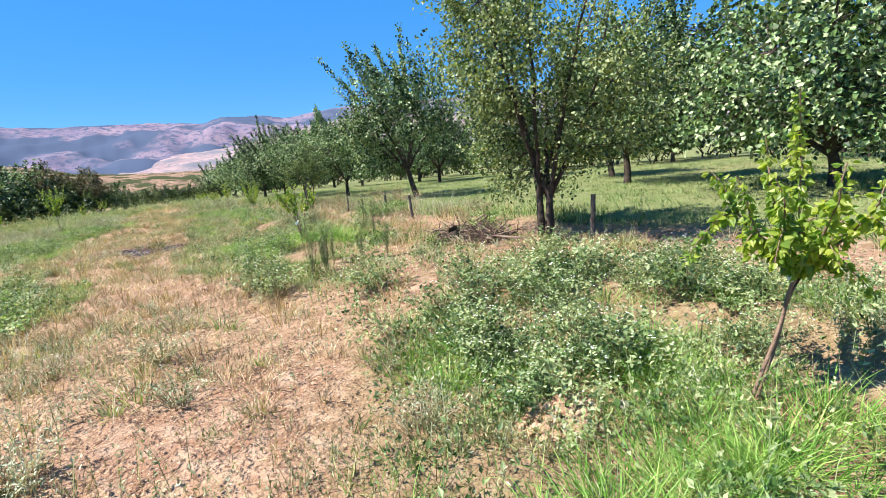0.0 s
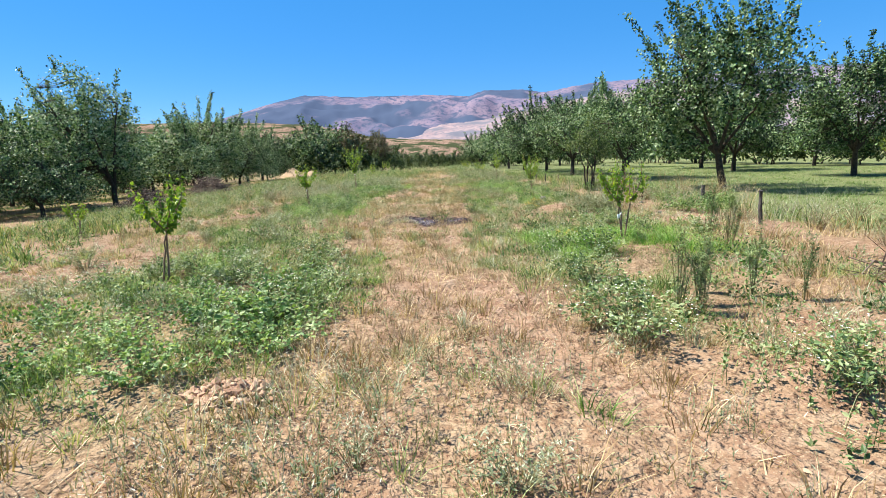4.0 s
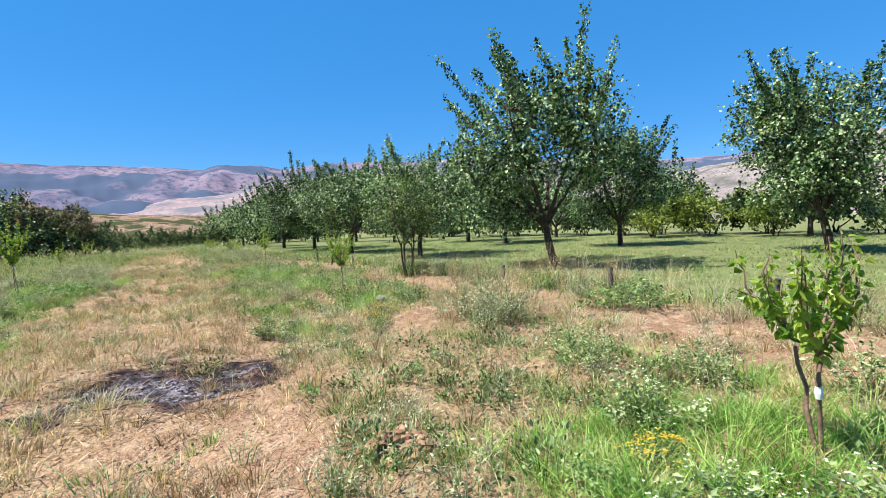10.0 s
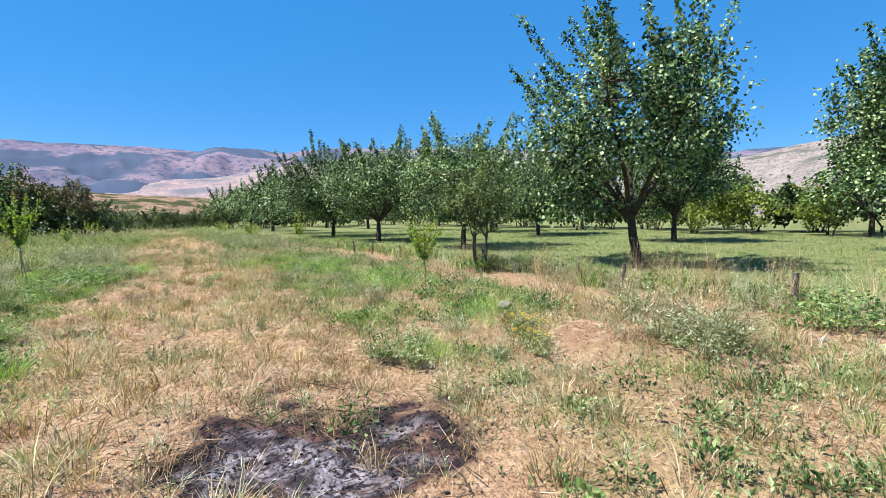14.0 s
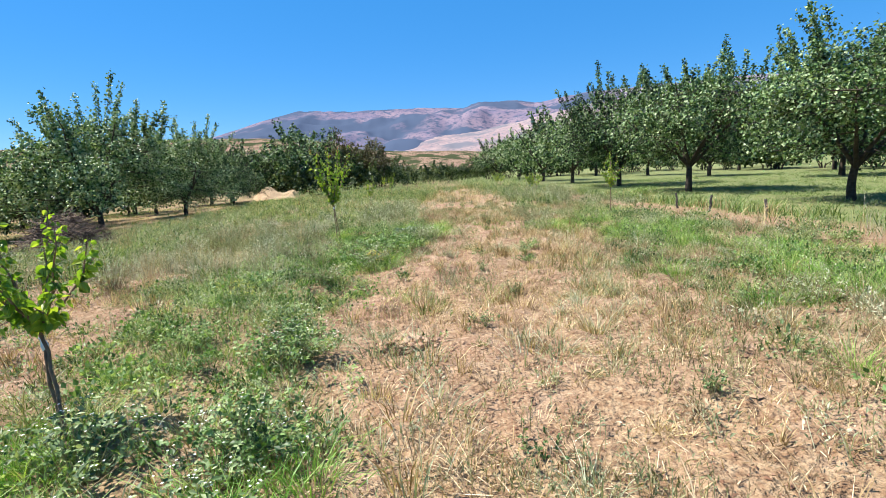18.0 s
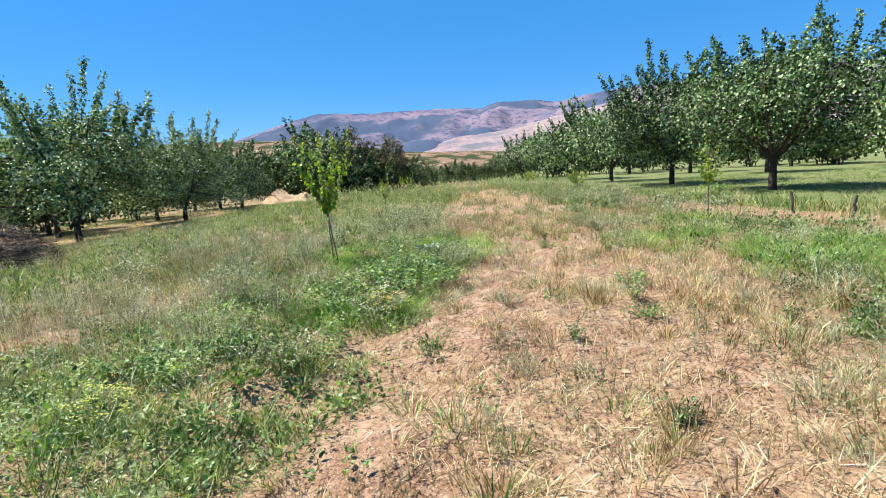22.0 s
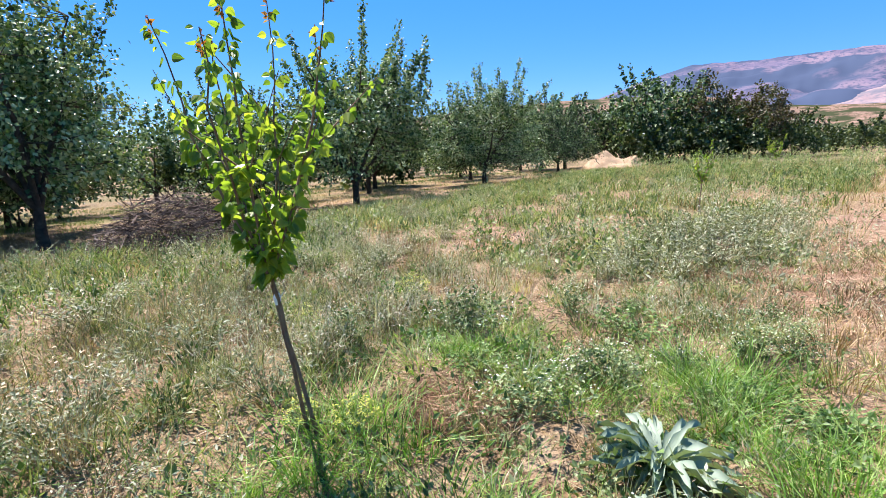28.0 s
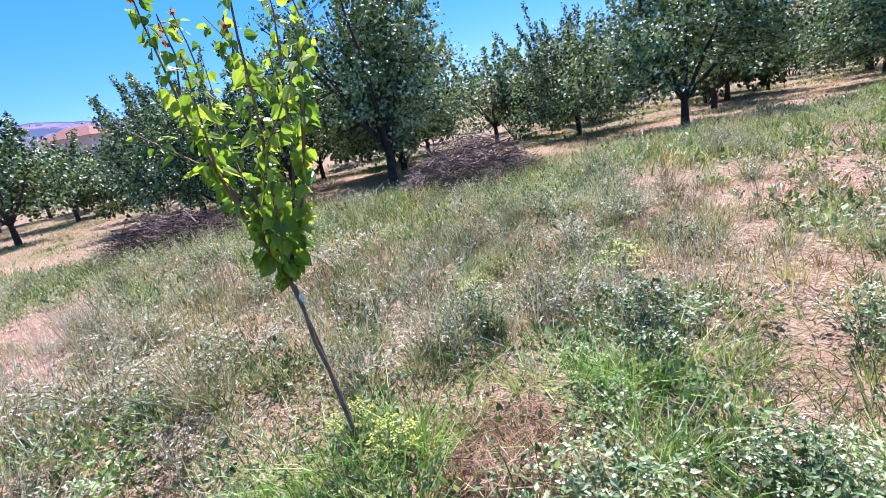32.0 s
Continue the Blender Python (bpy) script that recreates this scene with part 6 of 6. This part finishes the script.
# ---- dead brush, straw heap, posts, fire patch ----
def brush_heap(x, y, rx, ry, h, n, seed, label, m=M_TWIG, span=(0.25, 0.8), limbs=0, stalks=0, thick=1.0):
    rng = np.random.RandomState(seed)
    root = thing("brush_heap", pose(x, y, gz(x, y)), label, "brush")

    def spot():
        a, q = rng.rand() * 6.283, math.sqrt(rng.rand())
        c = np.array([math.cos(a) * q * rx, math.sin(a) * q * ry, 0])
        c[2] = gz(x + c[0], y + c[1]) - gz(x, y) + h * (1 - q * q) * rng.rand() ** 0.7
        return c

    def twig(pile):
        c, d = spot(), unit(rng.randn(3) * [1, 1, 0.35]) * rng.uniform(*span)
        tube(pile, [c - d / 2, c + rng.randn(3) * 0.05, c + d / 2 + [0, 0, 0.05]], thick * rng.uniform(0.004, 0.012), thick * 0.003, 3)
        return pile

    pile = Pile()
    for k in range(n):
        twig(pile)
    tagged(part("twig_tangle", pile.mesh("twig_tangle", m), root), kind="stuff")
    for k in range(stalks):
        part("stalk", twig(Pile()).mesh("stalk", m), root)
    for k in range(limbs):
        c, d = spot() + [0, 0, 0.05], unit(rng.randn(3) * [1, 1, 0.25]) * rng.uniform(0.6, 1.3)
        pile = Pile()
        mid = c + rng.randn(3) * 0.08
        tube(pile, [c - d / 2, mid, c + d / 2], rng.uniform(0.010, 0.022), 0.004, 5)
        for j in range(5):
            e = c + d * rng.uniform(-0.2, 0.45)
            tube(pile, [e, e + unit(d + rng.randn(3) * 0.5) * rng.uniform(0.2, 0.5)], 0.006, 0.002, 3)
        part("branch", pile.mesh("branch", m), root)


brush_heap(-9.5, 15.8, 1.0, 1.7, 1.15, 1900, 61, "heap of pruned brown twigs beside the orchard row", limbs=26)
brush_heap(-9.9, 9.6, 0.9, 1.4, 0.8, 1100, 62, "low heap of dead brown twigs beside the orchard row", limbs=16)
brush_heap(6.2, -7.4, 0.75, 0.45, 0.22, 330, 63, "small heap of dark cut branches and roots", M_TWIG, limbs=9)
brush_heap(6.1, -8.0, 0.6, 0.4, 0.22, 120, 64, "small heap of dark cut branches and roots", M_TWIG, limbs=9)
brush_heap(-1.05, 13.12, 0.42, 0.30, 0.09, 520, 65, "flattened reddish brown dry stalks beside a sapling", M_RED_STRAW, (0.08, 0.30), stalks=70, thick=0.32)


def chaff_heap(x, y, rx, ry, h):
    """One uneven heap with a lower shoulder and loose straw on it."""
    rng = np.random.RandomState(88)
    u = np.linspace(-1, 1, 46)
    gx, gy = np.meshgrid(u * rx, u * ry, indexing="ij")
    q = np.hypot(gx / rx, gy / ry)
    top = np.exp(-((gx + 0.30 * rx) / (0.36 * rx)) ** 2 - (gy / (0.5 * ry)) ** 2) + 0.55 * np.exp(-((gx - 0.45 * rx) / (0.33 * rx)) ** 2 - ((gy + 0.1 * ry) / (0.45 * ry)) ** 2)
    top = top + 0.22 * (vnoise(gx, gy, 0.9, 3) - 0.5) + 0.14 * (vnoise(gx, gy, 0.35, 4) - 0.5)
    z = h * top * (1 - step(q, 0.6, 1.0)) + ground_z(x + gx, y + gy) - gz(x, y) - 0.08 * step(q, 0.7, 1.0)
    root = thing("chaff_heap", pose(x, y, gz(x, y)), "low uneven heap of pale chaff and straw beside orchard", "heap")
    part("mound", mesh_from("mound", np.stack([gx, gy, z], -1).reshape(-1, 3), [grid_faces(46, 46)], M_HEAP, True), root)
    pick = rng.randint(0, gx.size, 2600)
    pick = pick[q.ravel()[pick] < 0.85]
    pile = Pile()
    base = np.stack([gx.ravel()[pick], gy.ravel()[pick], z.ravel()[pick]], 1) + rng.randn(len(pick), 3) * [0.05, 0.05, 0.0]
    blades(pile, base, rng.randn(len(pick), 2) * 0.14, rng.uniform(0.02, 0.14, len(pick)), np.full(len(pick), 0.014), rng)
    tagged(part("loose_straw", pile.mesh("loose_straw", M_STRAW), root), kind="stuff")


chaff_heap(-11.2, 49.4, 3.2, 2.2, 1.35)


def fence_post(x, y, h, r, lean, seed):
    rng = np.random.RandomState(seed)
    pile = Pile()
    u = np.linspace(0, 1, 8)[:, None]
    tube(pile, np.concatenate([np.array(lean) * u + 0.008 * rng.randn(8, 2), (h + 0.15) * u - 0.15], 1), r * 1.05, r * 0.9, 8)
    root = thing("fence_post", pose(x, y, gz(x, y), 0, 0, rng.rand() * 360), "short weathered dark wooden fence post at field edge", "post", "fence posts")
    part("shaft", pile.mesh("shaft", M_POST, False), root)
    knot = Pile()
    tube(knot, [[0, 0, h * 0.6], [0.03, 0.01, h * 0.63], [0.06, 0.01, h * 0.68]], 0.012, 0.006, 5)
    part("stub", knot.mesh("stub", M_POST), root)


for k, (x, y, h, r) in enumerate([(6.95, -9.5, 0.76, 0.042), (7.5, -2.9, 0.65, 0.035), (8.2, 0.1, 0.55, 0.045), (7.9, 2.7, 0.52, 0.036), (8.1, 7.0, 0.52, 0.034), (8.05, 11.2, 0.40, 0.032), (7.95, 13.1, 0.42, 0.03), (7.9, 14.5, 0.45, 0.03)]):
    fence_post(x, y, h, r, (0.04 * math.sin(k * 2.0), 0.05 * math.cos(k * 3.0)), 300 + k)


def fire_patch():
    rng = np.random.RandomState(77)
    coal, stick, pale = Pile(), Pile(), Pile()
    for k in range(2600):
        a, q = rng.rand() * 6.283, math.sqrt(rng.rand()) * 1.25
        x, y = BURN[0] + math.cos(a) * q, BURN[1] + math.sin(a) * q
        if rng.rand() > 0.06 + float(burn_mask(np.array([x]), np.array([y]))[0]):
            continue
        size = 0.003 + 0.016 * rng.rand() ** 3
        v, f = lump(rng, size, 0.6)
        v = v * (1 + 0.8 * (rng.rand(len(v), 1) - 0.5))
        (pale if rng.rand() < 0.12 * (q < 0.6) else coal).add(v + [x - BURN[0], y - BURN[1], gz(x, y) - gz(*BURN) + 0.2 * size], f)
    for k in range(200):
        a, q = rng.rand() * 6.283, rng.uniform(0.45, 1.3)
        c = np.array([math.cos(a) * q, math.sin(a) * q, 0])
        c[2] = gz(BURN[0] + c[0], BURN[1] + c[1]) - gz(*BURN) + rng.uniform(0.01, 0.06)
        d = unit(rng.randn(3) * [1, 1, 0.18]) * rng.uniform(0.1, 0.4)
        tube(stick, [c - d / 2, c + rng.randn(3) * 0.02, c + d / 2], rng.uniform(0.002, 0.006), 0.002, 3)
    root = thing("fire_patch", pose(BURN[0], BURN[1], gz(*BURN)), "burnt campfire patch with charcoal and grey ash on soil", "fire remains")
    tagged(part("charcoal", coal.mesh("charcoal", M_CHAR), root), kind="stuff")
    tagged(part("ash_crumb", pale.mesh("ash_crumb", M_ASH), root), kind="stuff")
    tagged(part("burnt_stick", stick.mesh("burnt_stick", M_TWIG), root), kind="stuff")


fire_patch()


def clod_heap(x, y, rx, ry, h, n, seed):
    """A small heap of dug-up crumbs, each its own lump."""
    rng = np.random.RandomState(seed)
    root = thing("clod_heap", pose(x, y, gz(x, y)), "small heap of crumbly brown soil clods among weeds", "soil heap")
    crumbs = Pile()
    for k in range(n):
        a, q = rng.rand() * 6.283, math.sqrt(rng.rand())
        c = np.array([math.cos(a) * q * rx, math.sin(a) * q * ry, 0])
        c[2] = gz(x + c[0], y + c[1]) - gz(x, y) + h * (1 - q * q) * rng.uniform(0.6, 1.0)
        size = 0.012 + 0.028 * rng.rand() ** 2
        v, f = lump(rng, size, 0.8)
        v = v * (1 + 0.6 * (rng.rand(len(v), 1) - 0.5)) + c
        if k < 40:
            part("clod", Pile().add(v, f).mesh("clod", M_CLOD), root)
        else:
            crumbs.add(v, f)
    tagged(part("loose_soil", crumbs.mesh("loose_soil", M_CLOD), root), kind="stuff")


for k, (x, y, rx, ry, h, n) in enumerate([(2.98, -12.7, 0.26, 0.20, 0.12, 260), (2.3, -2.75, 0.30, 0.22, 0.08, 200), (-0.1, 5.2, 0.35, 0.25, 0.08, 220), (-0.55, -8.8, 0.30, 0.20, 0.09, 200)]):
    clod_heap(x, y, rx, ry, h, n, 500 + k)


def stump(x, y):
    rng = np.random.RandomState(9)
    root = thing("stump", pose(x, y, gz(x, y), 0, 0, 30), "low weathered brown tree stump beside cut branches", "stump")
    pile = Pile()
    u = np.linspace(0, 1, 6)[:, None]
    tube(pile, np.concatenate([0.02 * rng.randn(6, 2) * u, 0.30 * u - 0.08], 1), 0.13, 0.10, 11)
    part("trunk", pile.mesh("trunk", M_BARK, False), root)
    for k in range(4):
        a = k * 1.6 + rng.rand()
        pile = Pile()
        tube(pile, [[0.06 * math.cos(a), 0.06 * math.sin(a), 0.10], [0.18 * math.cos(a), 0.18 * math.sin(a), 0.05], [0.34 * math.cos(a), 0.34 * math.sin(a), -0.04]], 0.05, 0.018, 7)
        part("root", pile.mesh("root", M_BARK, True), root)


stump(5.72, -7.58)


def stone(x, y, size, seed):
    rng = np.random.RandomState(seed)
    bm = bmesh.new()
    bmesh.ops.create_icosphere(bm, subdivisions=2, radius=size)
    for v in bm.verts:
        v.co *= 1 + 0.22 * noise.noise(v.co * (2.2 / size) * 0.5 + Vector((seed, 0, 0)))
        v.co.z *= 0.7
    me = bpy.data.meshes.new("stone")
    bm.to_mesh(me)
    bm.free()
    me.materials.append(M_STONE)
    ob = new("stone", me)
    ob.matrix_basis = pose(x, y, gz(x, y) + size * 0.3, 0, 0, rng.rand() * 360)
    tagged(ob, "pale grey field stone lying in grass", "stone", "field stones")


for k, (x, y, size) in enumerate([(4.7, 2.25, 0.10), (-1.2, -4.4, 0.06), (3.3, -12.9, 0.05), (6.6, -0.8, 0.05), (7.0, 0.9, 0.06), (-0.2, -3.6, 0.05), (4.2, -14.0, 0.06)]):
    stone(x, y, size, k)


# ---- far house ----
def house(x, y, turn, w, d, h):
    root = thing("house", pose(x, y, gz(x, y) - 0.3, 0, 0, turn), "far single-storey house with pinkish walls and red tiled roof", "house")

    def box(name, x0, x1, y0, y1, z0, z1, m, parent=root, label=""):
        v = [[a, b, c] for c in (z0, z1) for a, b in ((x0, y0), (x1, y0), (x1, y1), (x0, y1))]
        return part(name, Pile().add(v, [[0, 3, 2, 1], [4, 5, 6, 7], [0, 1, 5, 4], [1, 2, 6, 5], [2, 3, 7, 6], [3, 0, 4, 7]]).mesh(name, m), parent, label)

    box("wall", -w / 2, w / 2, -d / 2, -d / 2 + 0.3, 0, h, M_WALL)
    box("wall", -w / 2, w / 2, d / 2 - 0.3, d / 2, 0, h, M_WALL)
    box("wall", -w / 2, -w / 2 + 0.3, -d / 2 + 0.3, d / 2 - 0.3, 0, h, M_WALL)
    box("wall", w / 2 - 0.3, w / 2, -d / 2 + 0.3, d / 2 - 0.3, 0, h, M_WALL)
    e, p = 0.6, 2.3
    v = [[-w / 2 - e, -d / 2 - e, h], [w / 2 + e, -d / 2 - e, h], [w / 2 + e, d / 2 + e, h], [-w / 2 - e, d / 2 + e, h], [-w / 2 + d / 3, 0, h + p], [w / 2 - d / 3, 0, h + p]]
    part("roof", Pile().add(v, [[0, 1, 5, 4], [2, 3, 4, 5]], [[1, 2, 5], [3, 0, 4]], [[3, 2, 1, 0]]).mesh("roof", M_ROOF), root, "low red tiled hip roof")
    for k in range(5):
        wx = -w / 2 + w * (k + 0.5) / 5
        win = box("window", wx - 0.6, wx + 0.6, -d / 2 - 0.05, -d / 2 - 0.003, 1.0, 2.2, M_TAG)
        box("pane", wx - 0.5, wx + 0.5, -d / 2 - 0.07, -d / 2 - 0.054, 1.1, 2.1, M_GLASS, win)


house(-140 * math.sin(radians(110)) + 0.6, 140 * math.cos(radians(110)) + 12.5, 70, 12, 8, 10.4)
